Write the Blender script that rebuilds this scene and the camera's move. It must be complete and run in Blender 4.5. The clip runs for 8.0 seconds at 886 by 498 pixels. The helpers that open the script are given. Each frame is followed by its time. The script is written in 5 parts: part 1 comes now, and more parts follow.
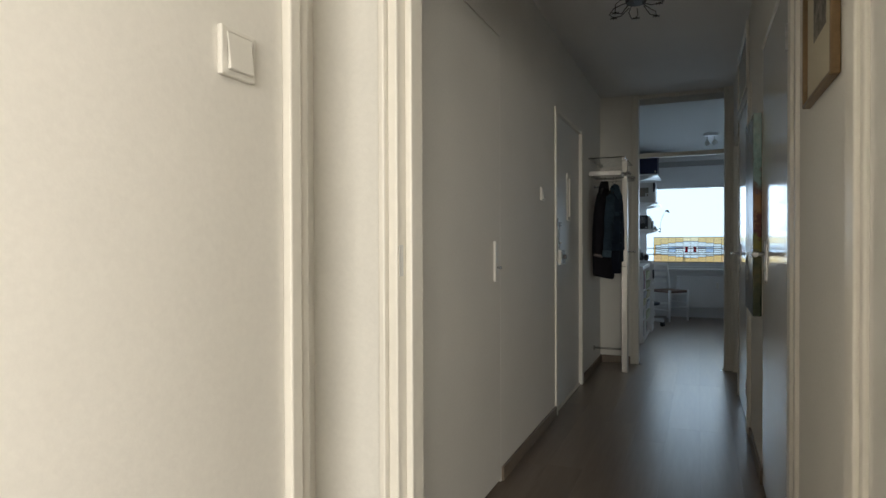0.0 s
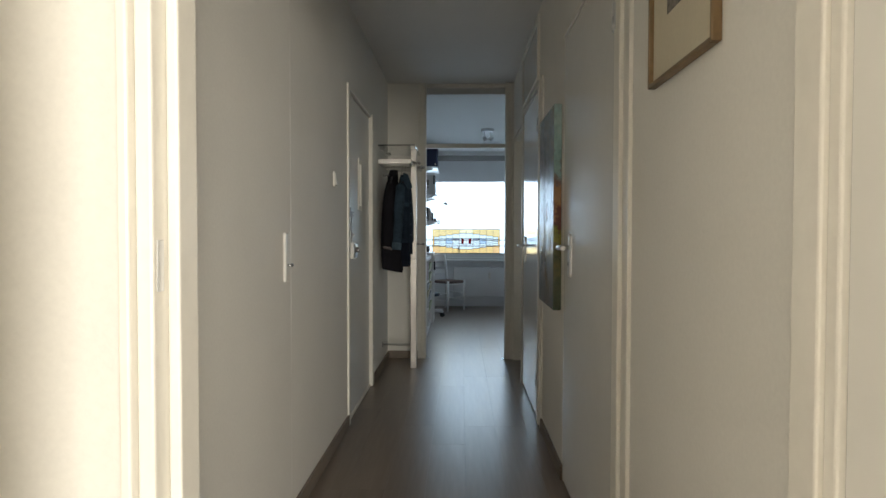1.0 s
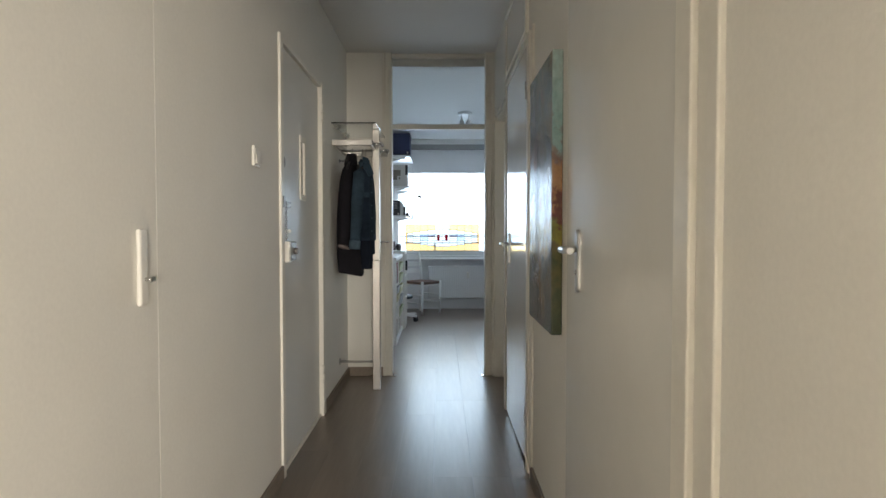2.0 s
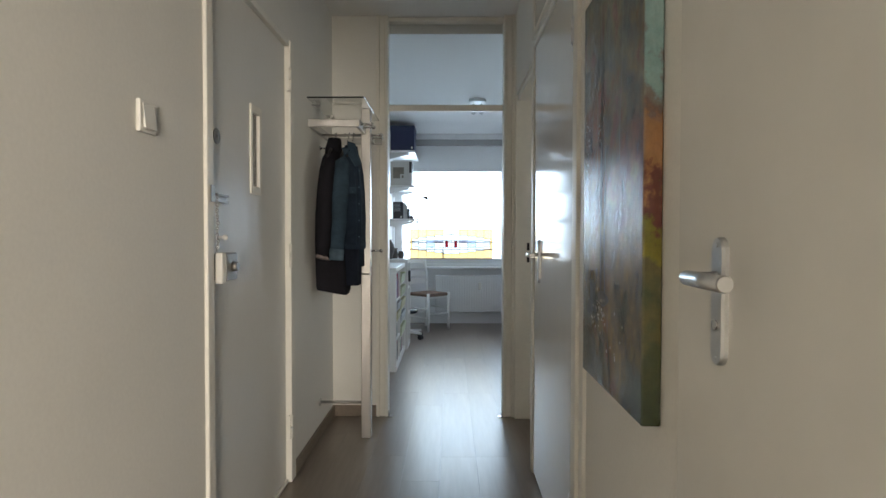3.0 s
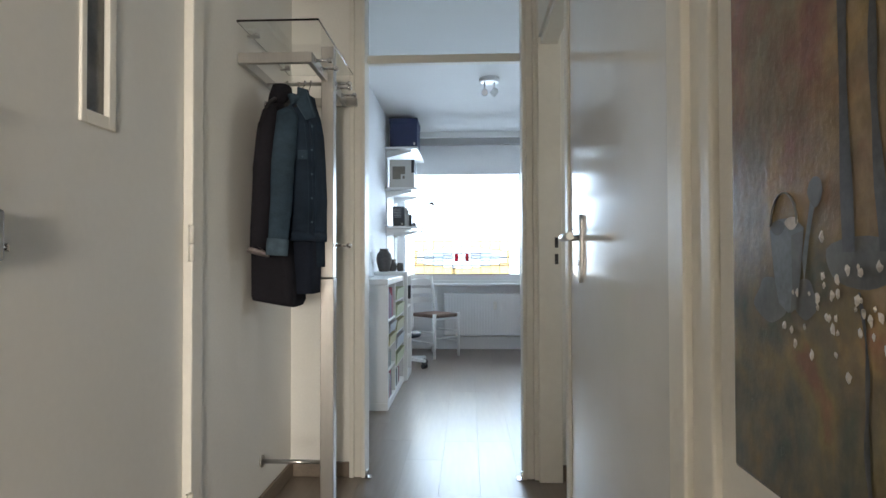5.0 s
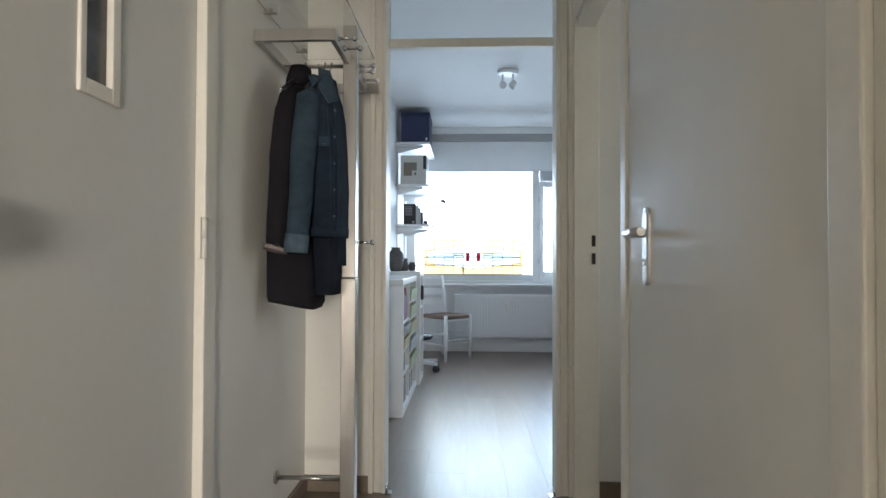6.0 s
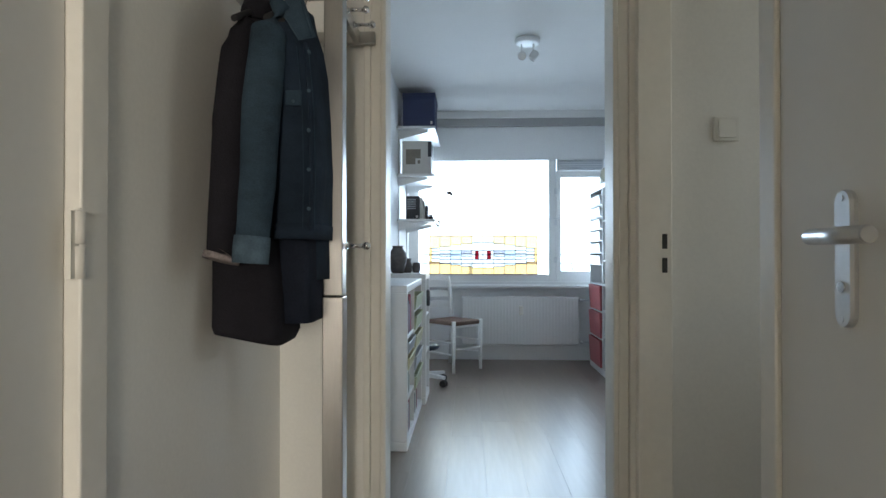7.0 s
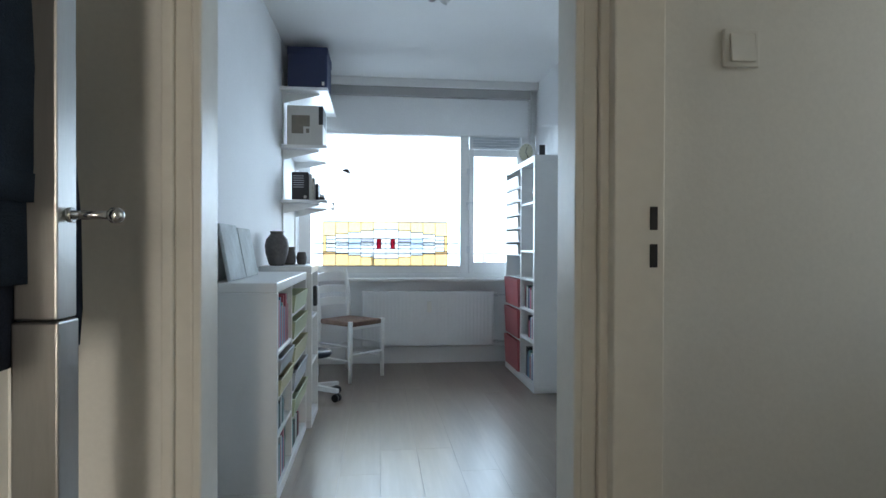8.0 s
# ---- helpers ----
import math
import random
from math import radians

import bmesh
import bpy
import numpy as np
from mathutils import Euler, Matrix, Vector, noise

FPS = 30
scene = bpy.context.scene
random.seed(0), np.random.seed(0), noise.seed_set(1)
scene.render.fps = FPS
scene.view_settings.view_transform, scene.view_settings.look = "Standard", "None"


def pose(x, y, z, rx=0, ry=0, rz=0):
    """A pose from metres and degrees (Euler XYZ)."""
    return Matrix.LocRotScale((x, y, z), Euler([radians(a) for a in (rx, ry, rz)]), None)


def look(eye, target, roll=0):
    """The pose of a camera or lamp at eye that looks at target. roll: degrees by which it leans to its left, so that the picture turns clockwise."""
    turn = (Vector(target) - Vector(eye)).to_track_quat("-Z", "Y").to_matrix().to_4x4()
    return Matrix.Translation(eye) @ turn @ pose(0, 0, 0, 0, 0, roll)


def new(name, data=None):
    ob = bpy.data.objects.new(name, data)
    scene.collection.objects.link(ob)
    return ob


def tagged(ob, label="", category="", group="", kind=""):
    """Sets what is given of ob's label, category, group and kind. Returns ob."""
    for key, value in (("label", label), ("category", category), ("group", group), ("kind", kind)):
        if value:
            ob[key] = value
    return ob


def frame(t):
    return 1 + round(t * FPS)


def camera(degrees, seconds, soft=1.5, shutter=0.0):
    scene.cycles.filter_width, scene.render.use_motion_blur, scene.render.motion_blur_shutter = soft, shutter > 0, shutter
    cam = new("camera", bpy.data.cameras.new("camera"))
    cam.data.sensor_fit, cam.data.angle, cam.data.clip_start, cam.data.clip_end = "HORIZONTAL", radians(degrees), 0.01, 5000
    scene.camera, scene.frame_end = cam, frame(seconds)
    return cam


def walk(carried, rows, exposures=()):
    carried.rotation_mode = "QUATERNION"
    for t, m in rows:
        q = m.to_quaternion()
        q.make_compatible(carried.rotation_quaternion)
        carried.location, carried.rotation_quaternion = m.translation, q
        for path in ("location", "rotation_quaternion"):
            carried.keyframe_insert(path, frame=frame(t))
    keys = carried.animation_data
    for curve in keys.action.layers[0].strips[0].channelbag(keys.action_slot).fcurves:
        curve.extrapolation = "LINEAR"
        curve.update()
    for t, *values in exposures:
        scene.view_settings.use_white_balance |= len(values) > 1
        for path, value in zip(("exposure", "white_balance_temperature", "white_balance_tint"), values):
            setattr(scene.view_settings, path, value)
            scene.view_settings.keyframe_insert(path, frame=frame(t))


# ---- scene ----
cam = camera(73.0, 8.0)
PATH = [
    (0, (0.168, -0.285, 1.184), (-0.619, 1.554, 1.164), -0.2),
    (0.5, (0.021, -0.106, 1.195), (-0.347, 1.86, 1.154), 0.2),
    (1, (-0.039, 0.114, 1.189), (-0.099, 2.112, 1.138), 0.1),
    (1.5, (0.005, 0.516, 1.182), (0.018, 2.515, 1.124), -0.1),
    (1.7, (0.015, 0.676, 1.192), (0.027, 2.675, 1.127), -0.1),
    (2.8, (0.03, 1.722, 1.181), (0.013, 3.721, 1.125), 0.2),
    (3, (0.036, 1.891, 1.193), (0.011, 3.89, 1.145), 0.1),
    (3.5, (0.048, 2.311, 1.134), (0.01, 4.31, 1.111), -0.1),
    (4, (0.077, 2.635, 1.094), (0.035, 4.634, 1.083), -0.0),
    (4.2, (0.094, 2.767, 1.075), (0.045, 4.766, 1.078), 0.0),
    (5.3, (0.126, 2.952, 1.035), (0.034, 4.950, 1.074), -0.1),
    (5.5, (0.110, 2.983, 1.035), (0.019, 4.981, 1.073), -0.0),
    (6, (-0.004, 3.132, 1.032), (-0.09, 5.129, 1.069), 0.2),
    (6.5, (-0.077, 3.396, 1.037), (-0.165, 5.393, 1.067), 0.2),
    (7, (-0.093, 3.789, 1.075), (-0.181, 5.787, 1.093), 0.0),
    (7.5, (-0.116, 4.186, 1.073), (-0.172, 6.185, 1.079), 0.1),
    (8, (-0.03, 4.567, 1.061), (0.188, 6.555, 1.047), 0.2),
]
EXPOSURES = [(0, -0.34, 6500, 10), (0.5, -0.02, 6500, 10), (1, 0.32, 6600, 10), (1.5, 0.78, 6700, 11), (3, 1.19, 6800, 12), (3.5, 1.34, 6780, 12), (4, 1.54, 6700, 13),
             (5.5, 1.67, 6680, 13), (6, 1.6, 6650, 13), (6.5, 1.41, 6620, 12), (7, 1.31, 6620, 11), (7.5, 1.25, 6620, 11), (8, 1.22, 6640, 11)]
walk(cam, [(t, look(eye, target, roll)) for t, eye, target, roll in PATH], EXPOSURES)

# ---- light ----
CEIL = 2.61        # hallway and living room
CEIL_STUDY = 2.525
world = bpy.data.worlds.new("overcast")
scene.world = world
world.use_nodes = True
wn = world.node_tree
sky = wn.nodes.new("ShaderNodeTexSky")
sky.sky_type = "NISHITA"
sky.sun_disc = False
sky.sun_elevation, sky.sun_rotation = radians(40), radians(20)
sky.dust_density = 1.0
wn.nodes["Background"].inputs["Strength"].default_value = 0.12
wn.links.new(sky.outputs["Color"], wn.nodes["Background"].inputs["Color"])


def area_lamp(name, eye, target, sx, sy, watts, color):
    data = bpy.data.lights.new(name, "AREA")
    data.shape, data.size, data.size_y, data.energy, data.color = "RECTANGLE", sx, sy, watts, color
    ob = new(name, data)
    ob.matrix_world = look(eye, target)
    return ob


# daylight in the study's window and in assumed, unseen windows: side room, living room behind the start
area_lamp("study_daylight", (0.33, 12.9, 2.05), (0.33, 8.0, 1.95), 7.0, 3.4, 355, (0.56, 0.76, 1.0))
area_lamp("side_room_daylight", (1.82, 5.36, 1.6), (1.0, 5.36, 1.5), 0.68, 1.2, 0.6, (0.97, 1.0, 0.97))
area_lamp("living_room_daylight", (4.3, -12.0, 1.75), (-0.3, 2.0, 1.2), 6.2, 2.8, 1520, (1.0, 0.94, 0.835))
# made-up second window light, added to fill the living room and hall
area_lamp("living_room_side_fill", (6.75, -1.5, 1.35), (0.0, -0.9, 0.9), 3.6, 2.0, 330, (1.0, 0.94, 0.84))


# ---- materials ----
def material(name):
    m = bpy.data.materials.new(name)
    m.use_nodes = True
    nt = m.node_tree
    return m, nt, nt.nodes["Principled BSDF"]


def node(nt, kind, **values):
    n = nt.nodes.new(kind)
    for key, v in values.items():
        n.inputs[key].default_value = v
    return n


def painted(name, color, rough=0.5, vary=0.06, coarse=1.3, fine=60.0, bump=0.03, metal=0.0, stretch=(1, 1, 1), spec=0.5, tint=None, per_object=0.0):
    """A surface with cloudy stains at a large scale, grain at a small one and fine relief."""
    m, nt, b = material(name)
    co = nt.nodes.new("ShaderNodeTexCoord")
    mp = nt.nodes.new("ShaderNodeMapping")
    mp.inputs["Scale"].default_value = stretch
    nt.links.new(co.outputs["Object"], mp.inputs["Vector"])
    big = node(nt, "ShaderNodeTexNoise", Scale=coarse, Detail=5.0, Roughness=0.6)
    small = node(nt, "ShaderNodeTexNoise", Scale=fine, Detail=4.0, Roughness=0.6)
    for n in (big, small):
        nt.links.new(mp.outputs["Vector"], n.inputs["Vector"])
    ramp = nt.nodes.new("ShaderNodeValToRGB")
    dark = tuple(c * (1 - vary * 1.6) for c in (tint or color)) + (1,)
    ramp.color_ramp.elements[0].color, ramp.color_ramp.elements[0].position = dark, 0.3
    ramp.color_ramp.elements[1].color, ramp.color_ramp.elements[1].position = tuple(min(1, c * (1 + vary)) for c in color) + (1,), 0.7
    mix = nt.nodes.new("ShaderNodeMath")
    mix.operation = "MULTIPLY_ADD"
    mix.inputs[1].default_value, mix.inputs[2].default_value = 0.35, 0.0
    add = nt.nodes.new("ShaderNodeMath")
    add.operation = "MULTIPLY_ADD"
    add.inputs[1].default_value = 0.65
    nt.links.new(small.outputs["Fac"], mix.inputs[0])
    nt.links.new(big.outputs["Fac"], add.inputs[0])
    nt.links.new(mix.outputs[0], add.inputs[2])
    nt.links.new(add.outputs[0], ramp.inputs["Fac"])
    last = ramp.outputs["Color"]
    if per_object:
        info = nt.nodes.new("ShaderNodeObjectInfo")
        span = nt.nodes.new("ShaderNodeMapRange")
        span.inputs["To Min"].default_value, span.inputs["To Max"].default_value = 1 - per_object, 1 + per_object
        nt.links.new(info.outputs["Random"], span.inputs["Value"])
        hsv = nt.nodes.new("ShaderNodeHueSaturation")
        nt.links.new(span.outputs["Result"], hsv.inputs["Value"])
        nt.links.new(last, hsv.inputs["Color"])
        last = hsv.outputs["Color"]
    nt.links.new(last, b.inputs["Base Color"])
    rr = nt.nodes.new("ShaderNodeMapRange")
    rr.inputs["To Min"].default_value, rr.inputs["To Max"].default_value = max(0.02, rough * 0.92), min(1, rough * 1.1)
    nt.links.new(big.outputs["Fac"], rr.inputs["Value"])
    nt.links.new(rr.outputs["Result"], b.inputs["Roughness"])
    b.inputs["Metallic"].default_value = metal
    b.inputs["Specular IOR Level"].default_value = spec
    if bump:
        bp = node(nt, "ShaderNodeBump", Strength=bump, Distance=0.01)
        nt.links.new(small.outputs["Fac"], bp.inputs["Height"])
        nt.links.new(bp.outputs["Normal"], b.inputs["Normal"])
    return m


WALL = painted("wall_paint", (0.85, 0.83, 0.775), 0.7, 0.05, 0.9, 90, 0.05)
WALL_COOL = painted("white_plaster", (0.87, 0.87, 0.87), 0.75, 0.05, 1.0, 70, 0.08)
CEILING = painted("ceiling_paint", (0.86, 0.85, 0.83), 0.8, 0.04, 0.8, 110, 0.05)
DOOR = painted("gloss_door_paint", (0.85, 0.835, 0.785), 0.11, 0.03, 0.7, 9, 0.018, spec=0.26)
DOOR_SATIN = painted("satin_front_door_paint", (0.75, 0.74, 0.70), 0.33, 0.03, 0.8, 40, 0.01, spec=0.3)
TRIM = painted("cream_gloss_trim", (0.85, 0.82, 0.745), 0.42, 0.05, 2.0, 30, 0.02)
WHITE = painted("white_lacquer", (0.80, 0.80, 0.79), 0.35, 0.03, 2.0, 40, 0.01)
PLASTIC = painted("white_plastic", (0.80, 0.78, 0.72), 0.35, 0.03, 3.0, 50, 0.0)
STEEL = painted("brushed_steel", (0.52, 0.505, 0.48), 0.3, 0.08, 2.0, 45, 0.02, metal=1.0, stretch=(8, 8, 0.6))
CHROME = painted("worn_chrome", (0.68, 0.68, 0.68), 0.18, 0.05, 4.0, 60, 0.0, metal=1.0)
ALU = painted("satin_aluminium", (0.70, 0.71, 0.72), 0.36, 0.05, 4.0, 120, 0.02, metal=1.0)
NICKEL = painted("worn_nickel", (0.36, 0.34, 0.31), 0.38, 0.15, 9.0, 80, 0.02, metal=0.9)
BLACK = painted("black_plastic", (0.02, 0.02, 0.022), 0.45, 0.2, 4.0, 80, 0.05)
BASEBOARD = painted("brown_baseboard", (0.21, 0.165, 0.125), 0.5, 0.2, 2.0, 14, 0.05, stretch=(6, 0.8, 6))
PLANK = painted("grey_brown_laminate", (0.250, 0.197, 0.157), 0.30, 0.07, 2.2, 7, 0.0, stretch=(7, 0.55, 1), tint=(0.214, 0.168, 0.134), per_object=0.08, spec=0.42)
GROOVE = painted("plank_groove", (0.10, 0.08, 0.065), 0.8, 0.1, 4, 40, 0.0)
COAT = painted("charcoal_wool", (0.020, 0.019, 0.024), 0.9, 0.3, 6.0, 240, 0.4, spec=0.15)
NAVY = painted("navy_cloth", (0.020, 0.026, 0.042), 0.9, 0.3, 6.0, 240, 0.3, spec=0.15)
DENIM = painted("faded_denim", (0.050, 0.082, 0.114), 0.9, 0.28, 7.0, 260, 0.5, stretch=(1, 1, 1.6), spec=0.15, tint=(0.038, 0.064, 0.092))
DENIM_DARK = painted("dark_denim", (0.027, 0.043, 0.067), 0.9, 0.28, 7.0, 260, 0.5, stretch=(1, 1, 1.6), spec=0.15)
DENIM_SEAM = painted("denim_seam", (0.095, 0.145, 0.19), 0.9, 0.3, 20.0, 200, 0.3, spec=0.15)
PLAID = painted("pale_plaid_lining", (0.28, 0.235, 0.23), 0.9, 0.35, 40.0, 200, 0.2)
VASE = painted("grey_stoneware", (0.10, 0.09, 0.085), 0.55, 0.35, 9.0, 60, 0.3)
BOX_BLUE = painted("navy_cardboard", (0.018, 0.028, 0.085), 0.55, 0.12, 3.0, 60, 0.03)
BOX_WHITE = painted("pale_cardboard", (0.62, 0.60, 0.56), 0.6, 0.06, 3.0, 60, 0.03)
BOX_PICTURE = painted("brown_print", (0.23, 0.20, 0.16), 0.6, 0.15, 9.0, 60, 0.0)
RUSH = painted("woven_rush", (0.24, 0.155, 0.12), 0.8, 0.25, 14, 120, 0.5, stretch=(5, 1, 1))
RED_BIN = painted("red_plastic", (0.44, 0.10, 0.11), 0.4, 0.08, 3.0, 60, 0.0)
GREEN_BIN = painted("lime_plastic", (0.52, 0.57, 0.38), 0.4, 0.08, 3.0, 60, 0.0)
YELLOW_BIN = painted("straw_plastic", (0.60, 0.56, 0.36), 0.4, 0.08, 3.0, 60, 0.0)
GREY_BIN = painted("grey_plastic", (0.50, 0.52, 0.55), 0.4, 0.06, 3.0, 60, 0.0)
GREY_RAIL = painted("grey_blind_cassette", (0.42, 0.41, 0.40), 0.5, 0.06, 3.0, 60, 0.02)
CHAIR_PAINT = painted("white_chair_enamel", (0.88, 0.88, 0.86), 0.3, 0.03, 3.0, 50, 0.01)
CANVAS = painted("pale_washed_canvas", (0.62, 0.66, 0.66), 0.8, 0.12, 9.0, 120, 0.2, tint=(0.50, 0.52, 0.50))
GOLD_FRAME = painted("gilt_wood", (0.22, 0.14, 0.065), 0.4, 0.2, 6.0, 60, 0.05)
MAT_BOARD = painted("cream_mat_board", (0.66, 0.60, 0.46), 0.85, 0.05, 3.0, 90, 0.05)
ENGRAVING = painted("grey_engraving", (0.22, 0.20, 0.17), 0.8, 0.7, 26.0, 130, 0.0, tint=(0.08, 0.07, 0.06))
DARK_METAL = painted("dark_bronze", (0.05, 0.04, 0.035), 0.4, 0.2, 8.0, 60, 0.02, metal=0.8)
STOOL_SEAT = painted("dark_blue_vinyl", (0.02, 0.03, 0.05), 0.35, 0.15, 5.0, 80, 0.05)
LEAD = painted("lead_came", (0.03, 0.03, 0.032), 0.5, 0.2, 10, 90, 0.05, metal=0.6)
OUTSIDE = painted("pale_concrete", (0.75, 0.75, 0.75), 0.9, 0.1, 1.0, 30, 0.1)
CLOCK_FACE = painted("cream_clock_face", (0.62, 0.60, 0.46), 0.5, 0.1, 6.0, 60, 0.0)
STEM_PAINT = painted("dark_stem_paint", (0.062, 0.060, 0.058), 0.45, 0.5, 20, 120, 0.02)
HANDLE_PAINT = painted("pale_grey_paint", (0.22, 0.23, 0.22), 0.45, 0.35, 18, 120, 0.02)
SHADE_PAINT = painted("slate_shade_paint", (0.105, 0.102, 0.092), 0.45, 0.35, 18, 120, 0.02)
BLOSSOM_PAINT = painted("pale_blossom_paint", (0.58, 0.54, 0.49), 0.5, 0.3, 30, 200, 0.05)
JUG_PAINT = painted("blue_grey_paint", (0.155, 0.175, 0.185), 0.45, 0.35, 14, 120, 0.02, tint=(0.11, 0.12, 0.12))
BOOKS = [painted("book_cloth_%s" % n, c, 0.6, 0.12, 5, 80, 0.05) for n, c in
         (("white", (0.62, 0.61, 0.58)), ("red", (0.35, 0.05, 0.08)), ("green", (0.10, 0.22, 0.15)), ("blue", (0.07, 0.13, 0.25)), ("teal", (0.18, 0.36, 0.36)), ("black", (0.03, 0.03, 0.035)), ("pink", (0.50, 0.20, 0.26)))]


def glass(name, color, rough=0.0):
    m, nt, b = material(name)
    b.inputs["Base Color"].default_value = (*color, 1)
    b.inputs["Roughness"].default_value = rough
    b.inputs["Transmission Weight"].default_value = 1.0
    b.inputs["IOR"].default_value = 1.45
    return m


def stained(name, color, vary=0.06):
    """Thin coloured glass: the light passes straight on, tinted, with a little gloss."""
    m, nt, b = material(name)
    nt.nodes.remove(b)
    noise_n = node(nt, "ShaderNodeTexNoise", Scale=22.0, Detail=3.0)
    co = nt.nodes.new("ShaderNodeTexCoord")
    nt.links.new(co.outputs["Object"], noise_n.inputs["Vector"])
    ramp = nt.nodes.new("ShaderNodeValToRGB")
    ramp.color_ramp.elements[0].color = tuple(c * (1 - vary) for c in color) + (1,)
    ramp.color_ramp.elements[1].color = tuple(min(1, c * (1 + 0.6 * vary)) for c in color) + (1,)
    nt.links.new(noise_n.outputs["Fac"], ramp.inputs["Fac"])
    tr = nt.nodes.new("ShaderNodeBsdfTransparent")
    nt.links.new(ramp.outputs["Color"], tr.inputs["Color"])
    gl = node(nt, "ShaderNodeBsdfGlossy", Roughness=0.08)
    mix = node(nt, "ShaderNodeMixShader", Fac=0.01)
    nt.links.new(tr.outputs[0], mix.inputs[1])
    nt.links.new(gl.outputs[0], mix.inputs[2])
    nt.links.new(mix.outputs[0], nt.nodes["Material Output"].inputs["Surface"])
    return m


CLEAR = glass("clear_glass", (0.97, 0.99, 0.98))
PANE = stained("window_pane_glass", (0.95, 0.96, 0.96), 0.0)
SLIT_GLASS = painted("dark_rippled_glass", (0.10, 0.095, 0.085), 0.15, 0.3, 8, 40, 0.3)
SG_YELLOW = stained("amber_glass", (0.80, 0.64, 0.41))
SG_ORANGE = stained("deep_amber_glass", (0.80, 0.62, 0.42))
SG_PALE = stained("straw_glass", (0.81, 0.69, 0.48))
SG_CREAM = stained("cream_glass", (0.86, 0.78, 0.62))
SG_WHITE = stained("milk_glass", (0.78, 0.80, 0.80))
SG_BLUE = stained("pale_blue_glass", (0.58, 0.64, 0.71))
SG_LILAC = stained("lilac_glass", (0.52, 0.52, 0.57))
SG_RED = stained("ruby_glass", (0.38, 0.05, 0.10))


def painting_material():
    """Oil paint in soft bands: teal top, orange and crimson, violet-brown, olive and yellow-green, streaked downwards."""
    m, nt, b = material("oil_paint_landscape")
    co = nt.nodes.new("ShaderNodeTexCoord")
    sep = nt.nodes.new("ShaderNodeSeparateXYZ")
    nt.links.new(co.outputs["Object"], sep.inputs[0])
    mp = nt.nodes.new("ShaderNodeMapping")
    mp.inputs["Scale"].default_value = (4.5, 4.5, 4.0)
    nt.links.new(co.outputs["Object"], mp.inputs["Vector"])
    cloud = node(nt, "ShaderNodeTexNoise", Scale=1.3, Detail=6.0, Roughness=0.65)
    nt.links.new(mp.outputs["Vector"], cloud.inputs["Vector"])
    shift = nt.nodes.new("ShaderNodeMath")
    shift.operation = "MULTIPLY_ADD"
    shift.inputs[1].default_value, shift.inputs[2].default_value = 1.0, -0.5
    nt.links.new(cloud.outputs["Fac"], shift.inputs[0])
    add = nt.nodes.new("ShaderNodeMath")
    nt.links.new(sep.outputs["Z"], add.inputs[0])
    nt.links.new(shift.outputs[0], add.inputs[1])

    def bands(stops):
        r = nt.nodes.new("ShaderNodeValToRGB")
        e = r.color_ramp.elements
        e[0].position, e[0].color = stops[0][0], (*stops[0][1], 1)
        e[1].position, e[1].color = stops[-1][0], (*stops[-1][1], 1)
        for p, c in stops[1:-1]:
            k = e.new(p)
            k.color = (*c, 1)
        nt.links.new(add.outputs[0], r.inputs["Fac"])
        return r

    near = bands([(0.0, (0.03, 0.042, 0.02)), (0.14, (0.05, 0.058, 0.024)), (0.27, (0.10, 0.085, 0.03)), (0.33, (0.16, 0.145, 0.02)), (0.39, (0.13, 0.115, 0.016)), (0.425, (0.09, 0.028, 0.02)), (0.48, (0.11, 0.035, 0.024)),
                  (0.52, (0.24, 0.12, 0.05)), (0.61, (0.21, 0.11, 0.055)), (0.66, (0.13, 0.085, 0.07)), (0.73, (0.14, 0.13, 0.12)), (0.78, (0.17, 0.28, 0.28)), (0.99, (0.28, 0.36, 0.35))])
    far = bands([(0.0, (0.028, 0.040, 0.030)), (0.10, (0.048, 0.058, 0.032)), (0.19, (0.088, 0.072, 0.040)), (0.28, (0.16, 0.115, 0.055)), (0.36, (0.18, 0.125, 0.07)), (0.44, (0.18, 0.095, 0.05)),
                 (0.52, (0.165, 0.05, 0.04)), (0.61, (0.10, 0.052, 0.046)), (0.70, (0.055, 0.065, 0.062)), (0.82, (0.06, 0.095, 0.095)), (0.99, (0.13, 0.17, 0.165))])
    mpc = nt.nodes.new("ShaderNodeMapping")
    mpc.inputs["Scale"].default_value = (8, 8, 7)
    mpc.inputs["Location"].default_value = (3.1, 1.7, 0.4)
    nt.links.new(co.outputs["Object"], mpc.inputs["Vector"])
    patch = node(nt, "ShaderNodeTexNoise", Scale=1.0, Detail=4.0, Roughness=0.55, Distortion=0.4)
    nt.links.new(mpc.outputs["Vector"], patch.inputs["Vector"])
    pr = nt.nodes.new("ShaderNodeValToRGB")
    pe = pr.color_ramp.elements
    pe[0].position, pe[0].color = 0.37, (0.03, 0.05, 0.045, 1)
    pe[1].position, pe[1].color = 0.64, (0.24, 0.07, 0.04, 1)
    for p, c in ((0.44, (0.105, 0.08, 0.062)), (0.50, (0.15, 0.11, 0.065)), (0.56, (0.22, 0.14, 0.055))):
        k = pe.new(p)
        k.color = (*c, 1)
    nt.links.new(patch.outputs["Fac"], pr.inputs["Fac"])
    side = nt.nodes.new("ShaderNodeMapRange")
    side.inputs["From Min"].default_value, side.inputs["From Max"].default_value = 0.006, 0.0
    nt.links.new(sep.outputs["Y"], side.inputs["Value"])
    mix = nt.nodes.new("ShaderNodeMix")
    mix.data_type = "RGBA"
